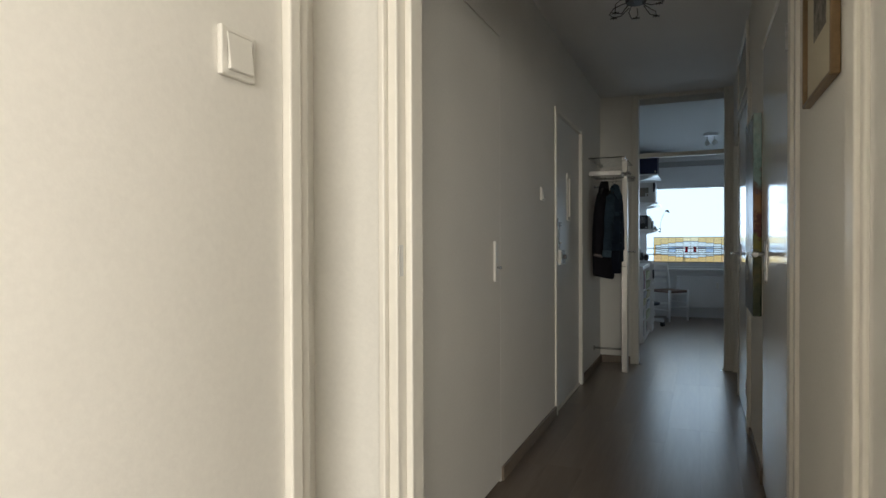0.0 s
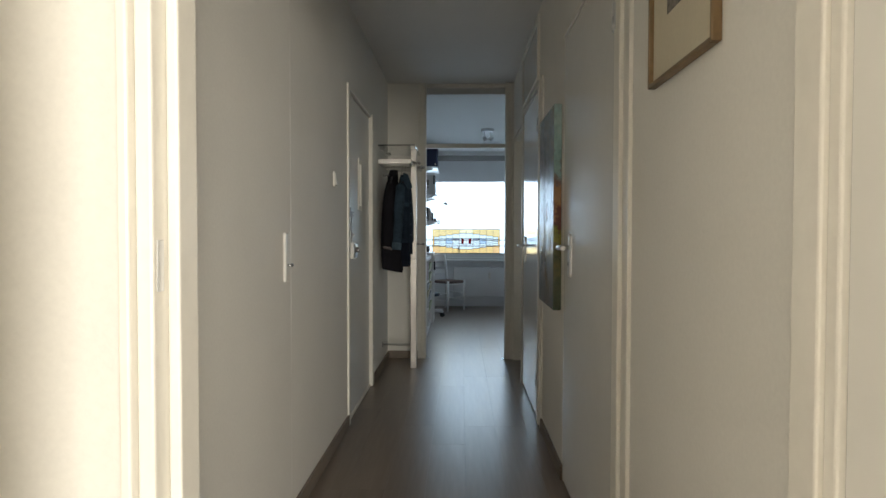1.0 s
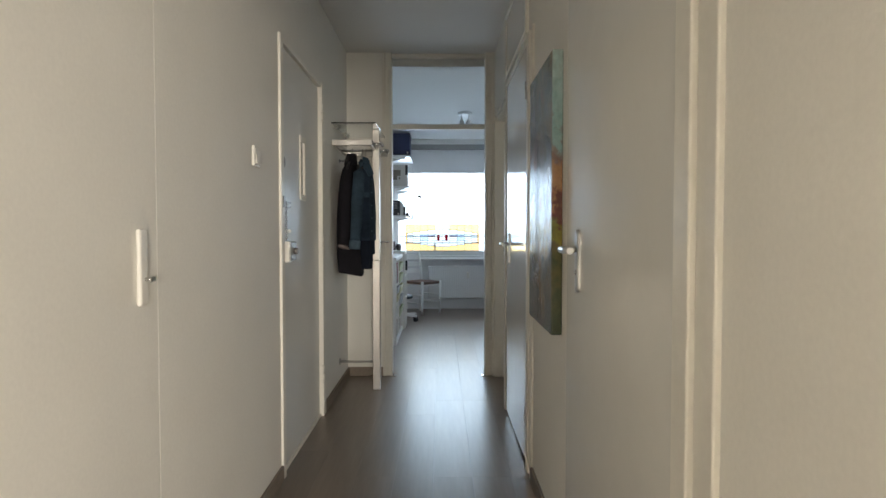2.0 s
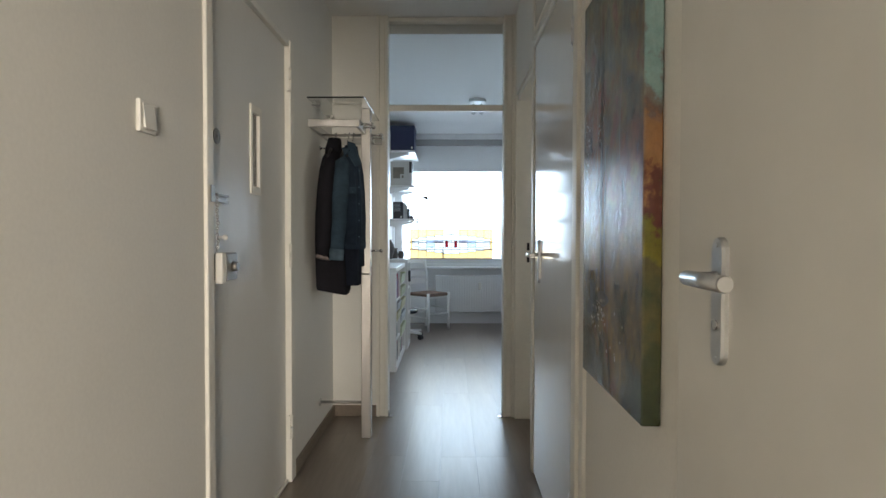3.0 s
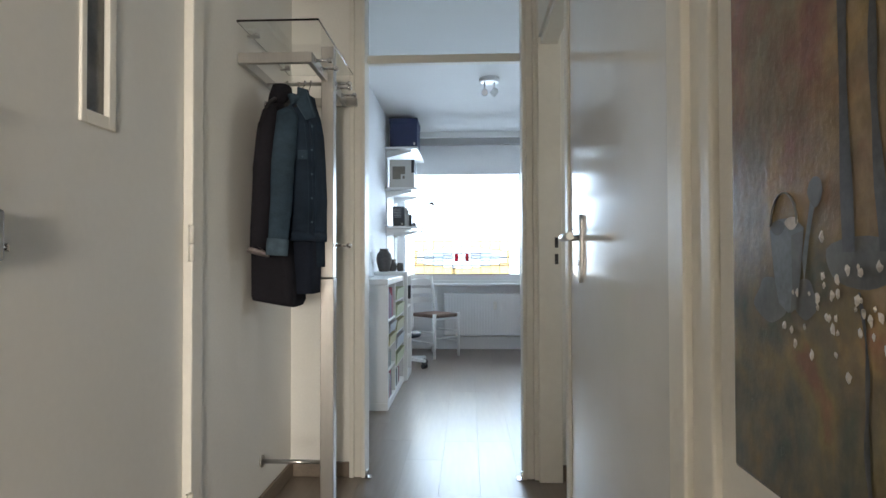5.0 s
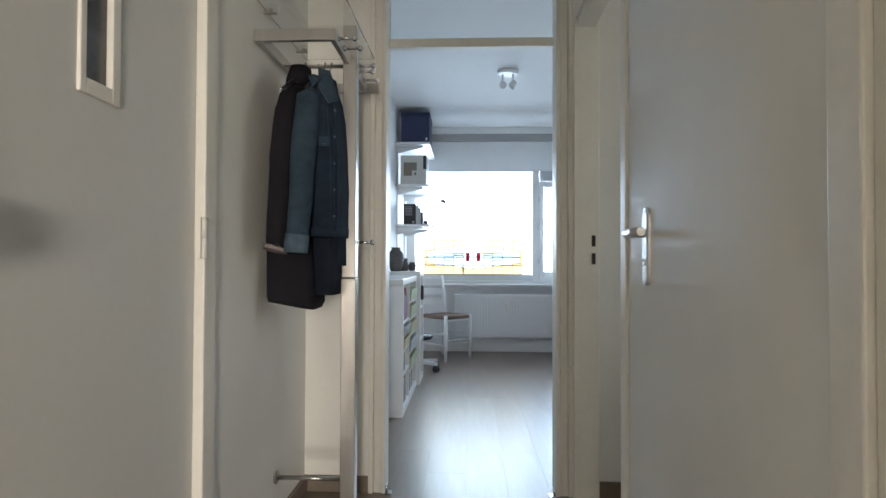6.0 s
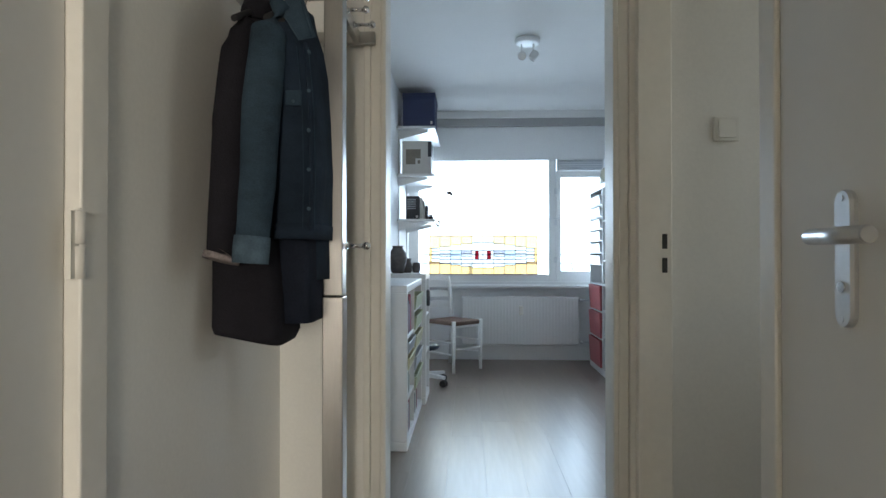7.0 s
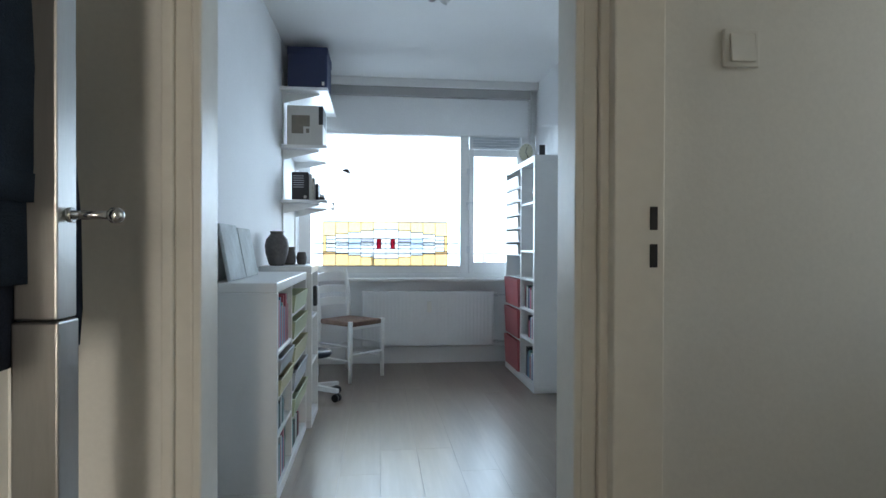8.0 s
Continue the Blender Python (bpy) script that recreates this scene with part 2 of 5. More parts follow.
    nt.links.new(side.outputs["Result"], mix.inputs[0])
    blot = nt.nodes.new("ShaderNodeMix")
    blot.data_type = "RGBA"
    blot.inputs[0].default_value = 0.42
    nt.links.new(far.outputs["Color"], blot.inputs[6])
    nt.links.new(pr.outputs["Color"], blot.inputs[7])
    nt.links.new(blot.outputs[2], mix.inputs[6])
    nt.links.new(near.outputs["Color"], mix.inputs[7])
    mp2 = nt.nodes.new("ShaderNodeMapping")
    mp2.inputs["Scale"].default_value = (42, 42, 26)
    nt.links.new(co.outputs["Object"], mp2.inputs["Vector"])
    streak = node(nt, "ShaderNodeTexNoise", Scale=1.0, Detail=5.0, Roughness=0.7)
    nt.links.new(mp2.outputs["Vector"], streak.inputs["Vector"])
    dim = nt.nodes.new("ShaderNodeMapRange")
    dim.inputs["From Min"].default_value, dim.inputs["From Max"].default_value = 0.3, 0.7
    dim.inputs["To Min"].default_value, dim.inputs["To Max"].default_value = 1.25, 1.95
    nt.links.new(streak.outputs["Fac"], dim.inputs["Value"])
    hsv = nt.nodes.new("ShaderNodeHueSaturation")
    hsv.inputs["Saturation"].default_value = 1.0
    nt.links.new(dim.outputs["Result"], hsv.inputs["Value"])
    nt.links.new(mix.outputs[2], hsv.inputs["Color"])
    nt.links.new(hsv.outputs["Color"], b.inputs["Base Color"])
    b.inputs["Roughness"].default_value = 0.27
    b.inputs["Specular IOR Level"].default_value = 0.6
    bp = node(nt, "ShaderNodeBump", Strength=0.3, Distance=0.004)
    nt.links.new(streak.outputs["Fac"], bp.inputs["Height"])
    nt.links.new(bp.outputs["Normal"], b.inputs["Normal"])
    return m


OIL = painting_material()


# ---- building helpers ----
def box(bm, x0, x1, y0, y1, z0, z1, bevel=0.0, segments=1):
    made = bmesh.ops.create_cube(bm, size=1.0)["verts"]
    for v in made:
        v.co = Vector((x0 if v.co.x < 0 else x1, y0 if v.co.y < 0 else y1, z0 if v.co.z < 0 else z1))
    if bevel:
        edges = list({e for v in made for e in v.link_edges})
        bmesh.ops.bevel(bm, geom=edges, offset=bevel, segments=segments, affect="EDGES", profile=0.5)
    return bm


def boxed(x0, x1, y0, y1, z0, z1, bevel=0.0, segments=1):
    return box(bmesh.new(), x0, x1, y0, y1, z0, z1, bevel, segments)


def rod(bm, a, b, r0, r1=None, sides=12, caps=True):
    """A round bar from a to b, tapered if r1 is given."""
    a, b = Vector(a), Vector(b)
    r1 = r0 if r1 is None else r1
    q = (b - a).to_track_quat("Z", "Y").to_matrix()
    rings = []
    for p, r in ((a, r0), (b, r1)):
        rings.append([bm.verts.new(p + q @ Vector((r * math.cos(k * math.tau / sides), r * math.sin(k * math.tau / sides), 0))) for k in range(sides)])
    for k in range(sides):
        f = bm.faces.new((rings[0][k], rings[0][(k + 1) % sides], rings[1][(k + 1) % sides], rings[1][k]))
        f.smooth = True
    if caps:
        bm.faces.new(rings[0][::-1])
        bm.faces.new(rings[1])
    return bm


def tube(bm, points, radius, sides=10):
    """A bent round bar along the points; radius may be one number or one for each point."""
    pts = [Vector(p) for p in points]
    radii = radius if isinstance(radius, (list, tuple)) else [radius] * len(pts)
    rings = []
    for i, p in enumerate(pts):
        d = (pts[min(i + 1, len(pts) - 1)] - pts[max(i - 1, 0)]).normalized()
        side = d.cross(Vector((0.13, 0.31, 0.94)) if abs(d.z) < 0.9 else Vector((0, 1, 0))).normalized()
        up = side.cross(d)
        rings.append([bm.verts.new(p + radii[i] * (math.cos(k * math.tau / sides) * side + math.sin(k * math.tau / sides) * up)) for k in range(sides)])
    for r0, r1 in zip(rings, rings[1:]):
        for k in range(sides):
            f = bm.faces.new((r0[k], r0[(k + 1) % sides], r1[(k + 1) % sides], r1[k]))
            f.smooth = True
    bm.faces.new(rings[0][::-1])
    bm.faces.new(rings[-1])
    bmesh.ops.recalc_face_normals(bm, faces=bm.faces)
    return bm


def lathe(bm, profile, centre=(0, 0, 0), sides=28):
    """A turned body: profile of (radius, height) from bottom to top."""
    c = Vector(centre)
    rings = [[bm.verts.new(c + Vector((r * math.cos(k * math.tau / sides), r * math.sin(k * math.tau / sides), z))) for k in range(sides)] for r, z in profile]
    for r0, r1 in zip(rings, rings[1:]):
        for k in range(sides):
            f = bm.faces.new((r0[k], r0[(k + 1) % sides], r1[(k + 1) % sides], r1[k]))
            f.smooth = True
    bm.faces.new(rings[0][::-1])
    bm.faces.new(rings[-1])
    return bm


def ball(bm, centre, r, sides=12):
    prof = [(max(0.0004, r * math.cos(a)), r * math.sin(a)) for a in (radians(d) for d in (-88, -60, -30, 0, 30, 60, 88))]
    return lathe(bm, prof, centre, sides)


def loft(bm, sections, sides=28, rough=0.0, seed=0.0):
    """A soft body through sections (centre, half_x, half_y, power), rumpled by rough metres."""
    rings = []
    for (cx, cy, cz), hx, hy, pw in sections:
        ring = []
        for k in range(sides):
            a = k * math.tau / sides
            c, s = math.cos(a), math.sin(a)
            p = Vector((cx + hx * math.copysign(abs(c) ** pw, c), cy + hy * math.copysign(abs(s) ** pw, s), cz))
            if rough:
                n = noise.noise(Vector((p.x * 9 + seed, p.y * 9, p.z * 2.4))) + 0.5 * noise.noise(Vector((p.x * 26, p.y * 26 + seed, p.z * 9)))
                p += Vector((c, s, 0)) * rough * n
            ring.append(bm.verts.new(p))
        rings.append(ring)
    for r0, r1 in zip(rings, rings[1:]):
        for k in range(sides):
            f = bm.faces.new((r0[k], r0[(k + 1) % sides], r1[(k + 1) % sides], r1[k]))
            f.smooth = True
    bm.faces.new(rings[0][::-1])
    bm.faces.new(rings[-1])
    bmesh.ops.recalc_face_normals(bm, faces=bm.faces)
    return bm


def mesh_of(name, bm, mat):
    me = bpy.data.meshes.new(name)
    bm.to_mesh(me)
    bm.free()
    me.materials.append(mat)
    return me


def part(name, bm, mat, parent, label=""):
    ob = new(name, mesh_of(name, bm, mat))
    ob.parent = parent
    return tagged(ob, label)


def thing(name, at, label, category, group="", turn=0.0):
    ob = new(name)
    ob.empty_display_size = 0.1
    ob.matrix_world = pose(*at, 0, 0, turn)
    return tagged(ob, label, category, group)


def structure(name, bm, mat, label, category):
    return tagged(new(name, mesh_of(name, bm, mat)), label, category, kind="structure")


# ---- plan ----
LX, RX = -0.735, 0.455            # hallway's side walls
END = 5.80                        # hallway's end wall
RL, RR, BACK = -0.715, 1.41, 9.94  # study's side walls and window wall
JL, JR = -0.372, 0.380            # study doorway
OL, OR = -1.6, 1.7                # outer shell of closets, stairwell and side rooms

# floor slab under the planks, ceilings
slab = bmesh.new()
box(slab, -1.8, 6.6, -4.6, 10.2, -0.25, -0.012)
floor = structure("floor", slab, GROOVE, "grey-brown laminate floor of long planks", "floor")
structure("ceiling", boxed(-1.8, 6.6, -4.6, 10.2, CEIL, CEIL + 0.2), CEILING, "plain off-white painted ceiling", "ceiling")

# left hallway wall with closet and front door openings
CL0, CL1, CLT = 1.30, 2.545, 2.20
FD0, FD1, FDT = 3.755, 4.81, 2.11
bm = bmesh.new()
for y0, y1, z0, z1 in ((0.99, CL0, 0, CEIL), (CL1, FD0, 0, CEIL), (FD1, END, 0, CEIL), (CL0, CL1, CLT, CEIL), (FD0, FD1, FDT, CEIL)):
    box(bm, LX - 0.11, LX, y0, y1, z0, z1)
structure("wall_left", bm, WALL, "warm white painted hallway wall", "wall")
structure("wall_outer_left", boxed(OL - 0.1, OL, 0.6, 6.0, -0.01, CEIL), WALL, "plain wall behind the closet and front door", "wall")

# right hallway wall with three openings
A0, A1, B0, B1, C0, C1 = 1.864, 2.9875, 3.731, 4.925, 4.925, 5.745
bm = bmesh.new()
for y0, y1, z0, z1 in ((0.98, A0, 0, CEIL), (A1, B0, 0, CEIL), (A0, A1, 2.14, CEIL), (B0, B1, 2.14, CEIL), (C0, C1, 2.085, CEIL)):
    box(bm, RX, RX + 0.1, y0, y1, z0, z1)
structure("wall_right", bm, WALL, "warm white painted hallway wall with a row of doors", "wall")
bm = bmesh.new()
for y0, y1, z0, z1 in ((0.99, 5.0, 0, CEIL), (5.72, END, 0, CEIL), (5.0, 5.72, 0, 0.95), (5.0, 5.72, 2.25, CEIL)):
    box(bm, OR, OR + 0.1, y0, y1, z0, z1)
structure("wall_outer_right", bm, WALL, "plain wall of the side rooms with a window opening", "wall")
structure("wall_between_side_rooms", boxed(RX + 0.1, OR, 4.86, 4.94, 0, CEIL), WALL, "plain wall between the side rooms", "wall")

# end wall with the study doorway up to the ceiling
bm = bmesh.new()
box(bm, OL, JL - 0.075, END, END + 0.10, 0, CEIL)
box(bm, JR + 0.075, OR + 0.1, END - 0.015, END + 0.10, 0, CEIL)
structure("wall_end", bm, WALL, "cream painted wall beside the study doorway", "wall")

# living room around the start
structure("wall_living_left", boxed(-0.75, -0.55, -4.4, 0.63, 0, CEIL), WALL, "warm white wall with a light switch beside the hall", "wall")
structure("wall_closet_end", boxed(OL, -0.70, 0.60, 0.99, 0, CEIL), WALL, "warm white wall in the recess beside the hall door", "wall")
structure("wall_recess", boxed(-0.70, -0.488, 0.94, 0.985, 0, CEIL), WALL, "narrow warm white wall beside the hall door", "wall")
structure("wall_over_hall_door", boxed(-0.488, RX, 0.87, 0.985, 2.12, CEIL), WALL, "warm white wall above the hall door", "wall")
structure("wall_living_end", boxed(RX, 6.5, 0.83, 0.98, 0, CEIL), WALL, "warm white living room wall", "wall")
# unseen wall set far off; its opening is made for the added side lamp
bm = bmesh.new()
for y0, y1, z0, z1 in ((-4.4, -3.4, 0, CEIL), (0.4, 0.83, 0, CEIL), (-3.4, 0.4, 0, 0.25), (-3.4, 0.4, 2.3, CEIL)):
    box(bm, 6.4, 6.5, y0, y1, z0, z1)
structure("wall_living_right", bm, WALL, "plain unseen living room wall with an opening added for the side fill", "wall")
bm = bmesh.new()
for x0, x1, z0, z1 in ((-0.75, 0.1, 0, CEIL), (3.9, 6.5, 0, CEIL), (0.1, 3.9, 0, 0.05), (0.1, 3.9, 2.35, CEIL)):
    box(bm, x0, x1, -4.5, -4.4 + 0.0, z0, z1)
structure("wall_living_window", bm, WALL, "plain living room wall with a wide window opening", "wall")

# study walls
structure("wall_study_left", boxed(RL - 0.12, RL, END + 0.10, BACK, 0, CEIL), WALL_COOL, "white plastered study wall with a slight texture", "wall")
structure("wall_study_right", boxed(RR, RR + 0.12, END + 0.10, BACK, 0, CEIL), WALL_COOL, "white plastered study wall", "wall")
bm = bmesh.new()
box(bm, RL - 0.12, RR + 0.12, BACK, BACK + 0.12, 0, 0.765)
box(bm, RL - 0.12, RR + 0.12, BACK, BACK + 0.12, 2.06, CEIL)
structure("wall_window", bm, WALL_COOL, "white wall below and above the wide study window", "wall")
structure("ceiling_study", boxed(RL, RR, END + 0.1005, BACK, CEIL_STUDY, CEIL - 0.001), CEILING, "slightly lower off-white study ceiling", "ceiling")
structure("beam", boxed(RL, RR, BACK - 0.10, BACK, 2.455, CEIL_STUDY - 0.0005, 0.004), CEILING, "white ceiling beam along the window wall", "beam")

# baseboards
def baseboard(name, x0, x1, y0, y1, h=0.072, mat=BASEBOARD, label="brown wood-look baseboard along the wall"):
    structure(name, boxed(x0, x1, y0, y1, 0.0, h, 0.003), mat, label, "baseboard")


baseboard("baseboard_1", LX, LX + 0.014, CL1 + 0.01, FD0 - 0.002)
baseboard("baseboard_2", LX, LX + 0.014, FD1 + 0.002, END)
baseboard("baseboard_3", LX + 0.014, JL - 0.078, END - 0.014, END)
baseboard("baseboard_4", RX - 0.014, RX, A1 + 0.002, B0 - 0.002)
baseboard("baseboard_5", RX - 0.014, RX, 0.99, A0 - 0.002)
baseboard("baseboard_6", RL, RR, BACK - 0.014, BACK, 0.148, WHITE, "white painted skirting below the radiator")
baseboard("baseboard_7", 0.56, OR, END - 0.029, END - 0.015)
baseboard("baseboard_8", RX + 0.10, RX + 0.114, 0.99, 4.86, 0.07)


# ---- door frames ----
def frame_part(name, parent, *dims):
    return part(name, boxed(*dims, 0.004, 2), TRIM, parent)


# front door frame and door
frame_fd = tagged(new("trim_front_door"), "cream painted frame of the front door", "door frame", kind="structure")
frame_part("post", frame_fd, LX - 0.10, LX + 0.012, FD0 + 0.001, FD0 + 0.052, 0, FDT - 0.001)
frame_part("post", frame_fd, LX - 0.10, LX + 0.012, FD1 - 0.075, FD1 - 0.001, 0, FDT - 0.001)
frame_part("head", frame_fd, LX - 0.10, LX + 0.006, FD0 + 0.0525, FD1 - 0.0755, FDT - 0.028, FDT - 0.001)
frame_part("sill", frame_fd, LX - 0.10, LX - 0.004, FD0 + 0.053, FD1 - 0.076, 0, 0.018)


def plate_with_lever(parent, y, z0, z1, lever_z, toward, key=True):
    """Long rounded door plate on a wall face that looks to -x, with a round lever."""
    bm = bmesh.new()
    w, n = 0.021, 10
    ring = []
    for k in range(n + 1):
        a = math.pi * k / n
        ring.append((w * math.cos(a), z1 - w + w * math.sin(a)))
    for k in range(n + 1):
        a = math.pi + math.pi * k / n
        ring.append((w * math.cos(a), z0 + w + w * math.sin(a)))
    back = [bm.verts.new((0.0, y + u, v)) for u, v in ring]
    mid = [bm.verts.new((-0.006, y + u, v)) for u, v in ring]
    front = [bm.verts.new((-0.010, y + u * 0.82, (v - (z0 + z1) / 2) * 0.985 + (z0 + z1) / 2)) for u, v in ring]
    for a, b in ((back, mid), (mid, front)):
        for k in range(len(ring)):
            bm.faces.new((a[k], a[(k + 1) % len(ring)], b[(k + 1) % len(ring)], b[k]))
    bm.faces.new(front)
    bmesh.ops.recalc_face_normals(bm, faces=bm.faces)
    plate = part("handle_plate", bm, ALU, parent, "satin aluminium door plate")
    bm = bmesh.new()
    rod(bm, (-0.008, y, lever_z), (-0.052, y, lever_z), 0.0095, 0.0085)
    part("spindle_neck", bm, ALU, plate)
    bm = bmesh.new()
    for a, b, r0, r1 in ((-0.003, 0.0, 0.010, 0.0115), (0.0, 0.126, 0.0115, 0.0120), (0.126, 0.129, 0.0120, 0.0105)):
        rod(bm, (-0.055, y + toward * a, lever_z), (-0.055, y + toward * b, lever_z), r0, r1, 18)
    part("lever", bm, ALU, plate, "round aluminium lever")
    if key:
        bm = bmesh.new()
        rod(bm, (-0.009, y, lever_z - 0.072), (-0.013, y, lever_z - 0.072), 0.008)
        part("cylinder", bm, CHROME, plate)
    for z in (z0 + 0.012, z1 - 0.012):
        bm = bmesh.new()
        rod(bm, (-0.0095, y, z), (-0.0112, y, z), 0.0042)
        part("screw", bm, ALU, plate)
    return plate


def hinge(parent, x, y, z, side, length=0.085, mat=ALU):
    bm = bmesh.new()
    r = 0.011 if mat is TRIM else 0.0075
    rod(bm, (x, y, z - length / 2), (x, y, z - 0.002), r)
    rod(bm, (x, y, z + 0.002), (x, y, z + length / 2), r)
    rod(bm, (x, y, z + length / 2), (x, y, z + length / 2 + 0.006), 0.005)
    box(bm, x - side * 0.002, x + side * 0.006, y - 0.022, y + 0.022, z - length / 2, z + length / 2, 0.001)
    return part("hinge", bm, mat, parent)


def hall_door(number, y0, y1, post_far, top, label):
    """Flush door in the right wall, hinged at its near edge, with frame and panel over it."""
    fr = tagged(new("trim_hall_door_%d" % number), "cream painted door frame with rounded edges", "door frame", kind="structure")
    frame_part("ridge", fr, RX - 0.012, RX + 0.10, y0 - 0.165, y0 - 0.128, 0, top + 0.03)
    frame_part("groove", fr, RX - 0.003, RX + 0.09, y0 - 0.1275, y0 - 0.0705, 0, top + 0.03)
    frame_part("bead", fr, RX - 0.015, RX + 0.09, y0 - 0.070, y0 - 0.002, 0, top + 0.03)
    if post_far > 0.02:
        frame_part("post", fr, RX - 0.012, RX + 0.10, y1 + 0.002, y1 + post_far, 0, top + 0.03)
    frame_part("head", fr, RX - 0.012, RX + 0.10, y0 - 0.0015, y1 + 0.0015, top + 0.003, top + 0.03)
    door = thing("door_%d" % number, (RX - 0.004, 0, 0), label, "door")
    door["kind"] = "structure"
    part("leaf", boxed(0.0, 0.04, y0, y1, 0.012, top, 0.003, 2), DOOR, door)
    plate_with_lever(door, y1 - 0.178, 0.994, 1.190, 1.128, -1) if number == 1 else plate_with_lever(door, y1 - 0.19, 0.970, 1.168, 1.100, -1)
    for z in (0.27, 1.87):
        hinge(door, -0.010, y0 - 0.001, z, 1)
    return door


hall_door(1, 2.030, 2.985, 0.009, 2.11, "closed flush door in glossy off-white paint with aluminium lever")
hall_door(2, 3.897, 4.862, 0.06, 2.11, "closed glossy off-white flush door with aluminium lever")

# transom panel over the second hall door
tp = thing("transom_panel", (RX - 0.004, 0, 0), "painted panel in a thin frame above the second hall door", "panel")
part("panel", boxed(-0.004, 0.0035, 3.95, 4.84, 2.185, 2.53, 0.002), DOOR, tp)
for y0, y1, z0, z1 in ((3.91, 3.948, 2.15, 2.57), (4.842, 4.88, 2.15, 2.57), (3.9485, 4.8415, 2.15, 2.183), (3.9485, 4.8415, 2.532, 2.57)):
    part("moulding", boxed(-0.014, 0.0035, y0, y1, z0, z1, 0.004, 2), TRIM, tp)

# open side room frame with strike plate in its far jamb
fr = tagged(new("trim_side_room"), "cream frame of the open side room", "door frame", kind="structure")
frame_part("post", fr, RX - 0.004, RX + 0.105, C1 + 0.0, END - 0.016, 0, CEIL - 0.001)
frame_part("head", fr, RX + 0.012, RX + 0.09, B1, C1 - 0.001, 2.05, 2.084)
for z in (1.040, 1.117):
    part("strike_plate", boxed(0.527, 0.543, C1 - 0.003, C1 + 0.004, z - 0.024, z + 0.024, 0.001), BLACK, fr, "dark steel strike opening")

# study doorway frame: stepped casings, jamb linings, transom bar with a pane above
fr = tagged(new("trim_study_doorway"), "cream stepped frame of the study doorway reaching the ceiling", "door frame", kind="structure")
for s, x in ((-1, JL), (1, JR)):
    for a, b, d in ((0.0, 0.018, 0.02), (0.0185, 0.052, 0.012), (0.0525, 0.0745, 0.024)):
        x0, x1 = sorted((x + s * a, x + s * b))
        frame_part("casing", fr, x0, x1, END - d, END + 0.105, 0, CEIL - 0.001)
frame_part("transom_bar", fr, JL + 0.001, JR - 0.001, END + 0.045, END + 0.09, 2.005, 2.046)
frame_part("head", fr, JL + 0.001, JR - 0.001, END + 0.02, END + 0.09, CEIL - 0.03, CEIL - 0.002)
pane = part("pane", boxed(JL + 0.001, JR - 0.001, END + 0.066, END + 0.070, 2.0465, CEIL - 0.0305), PANE, fr, "clear glass pane above the doorway")
pane.visible_shadow = False
for x, s in ((JL, 1), (JR, -1)):
    bm = bmesh.new()
    rod(bm, (x + s * 0.004, END - 0.004, 0.0), (x + s * 0.004, END - 0.004, 0.035), 0.007)
    box(bm, min(x, x + s * 0.03), max(x, x + s * 0.03), END - 0.034, END + 0.01, 0.0, 0.006, 0.001)
    part("floor_pivot", bm, CHROME, fr, "small chrome floor pivot")

# living room doorway frame, open door leaf and wall corner casing
fr = tagged(new("trim_living_doorway"), "cream painted hall door frame with a worn strike", "door frame", kind="structure")
frame_part("post", fr, -0.487, -0.470, 0.878, 0.996, 0, 2.119)
frame_part("rebate", fr, -0.4695, -0.446, 0.893, 0.993, 0, 2.119)
frame_part("stop", fr, -0.4455, -0.428, 0.930, 0.990, 0, 2.119)
frame_part("post", fr, 0.394, 0.4535, 0.852, 0.914, 0, 2.119)
frame_part("rebate", fr, 0.402, 0.4535, 0.825, 0.8515, 0, 2.119)
part("strike_plate", boxed(-0.446, -0.4435, 0.902, 0.918, 1.11, 1.18, 0.0008), ALU, fr, "painted-over strike plate")
corner = tagged(new("trim_wall_corner"), "cream painted casing at the wall's end", "trim", kind="structure")
frame_part("casing", corner, -0.70, -0.532, 0.632, 0.665, 0, CEIL - 0.001)
frame_part("casing", corner, -0.70, -0.545, 0.6655, 0.705, 0, CEIL - 0.001)
frame_part("bead", corner, -0.70, -0.556, 0.7055, 0.716, 0, CEIL - 0.001)
ld = thing("door_3", (0.408, 0.822, 0), "off-white hall door standing open along the passage", "door")
ld["kind"] = "structure"
part("leaf", boxed(0.0, 0.04, -0.83, -0.004, 0.012, 2.10, 0.003, 2), DOOR, ld)
for z in (0.25, 1.9):
    hinge(ld, 0.046, 0.0, z, 1)


# ---- left wall: closet and front door ----
closet = thing("door_4", (LX, 0, 0), "flush closet door painted like the wall with a slim white plate", "door")
closet["kind"] = "structure"
part("leaf", boxed(-0.04, 0.0004, CL0 + 0.004, CL1 - 0.0025, 0.014, CLT - 0.005, 0.002), WALL, closet)
bm = boxed(0.001, 0.014, 2.428, 2.468, 0.998, 1.192, 0.006, 3)
cp = part("handle_plate", bm, PLASTIC, closet, "slim white enamel plate")
bm = bmesh.new()
rod(bm, (0.013, 2.452, 1.065), (0.030, 2.452, 1.065), 0.005, 0.004)
box(bm, 0.028, 0.034, 2.440, 2.464, 1.058, 1.072, 0.002)
part("thumb_turn", bm, CHROME, cp)

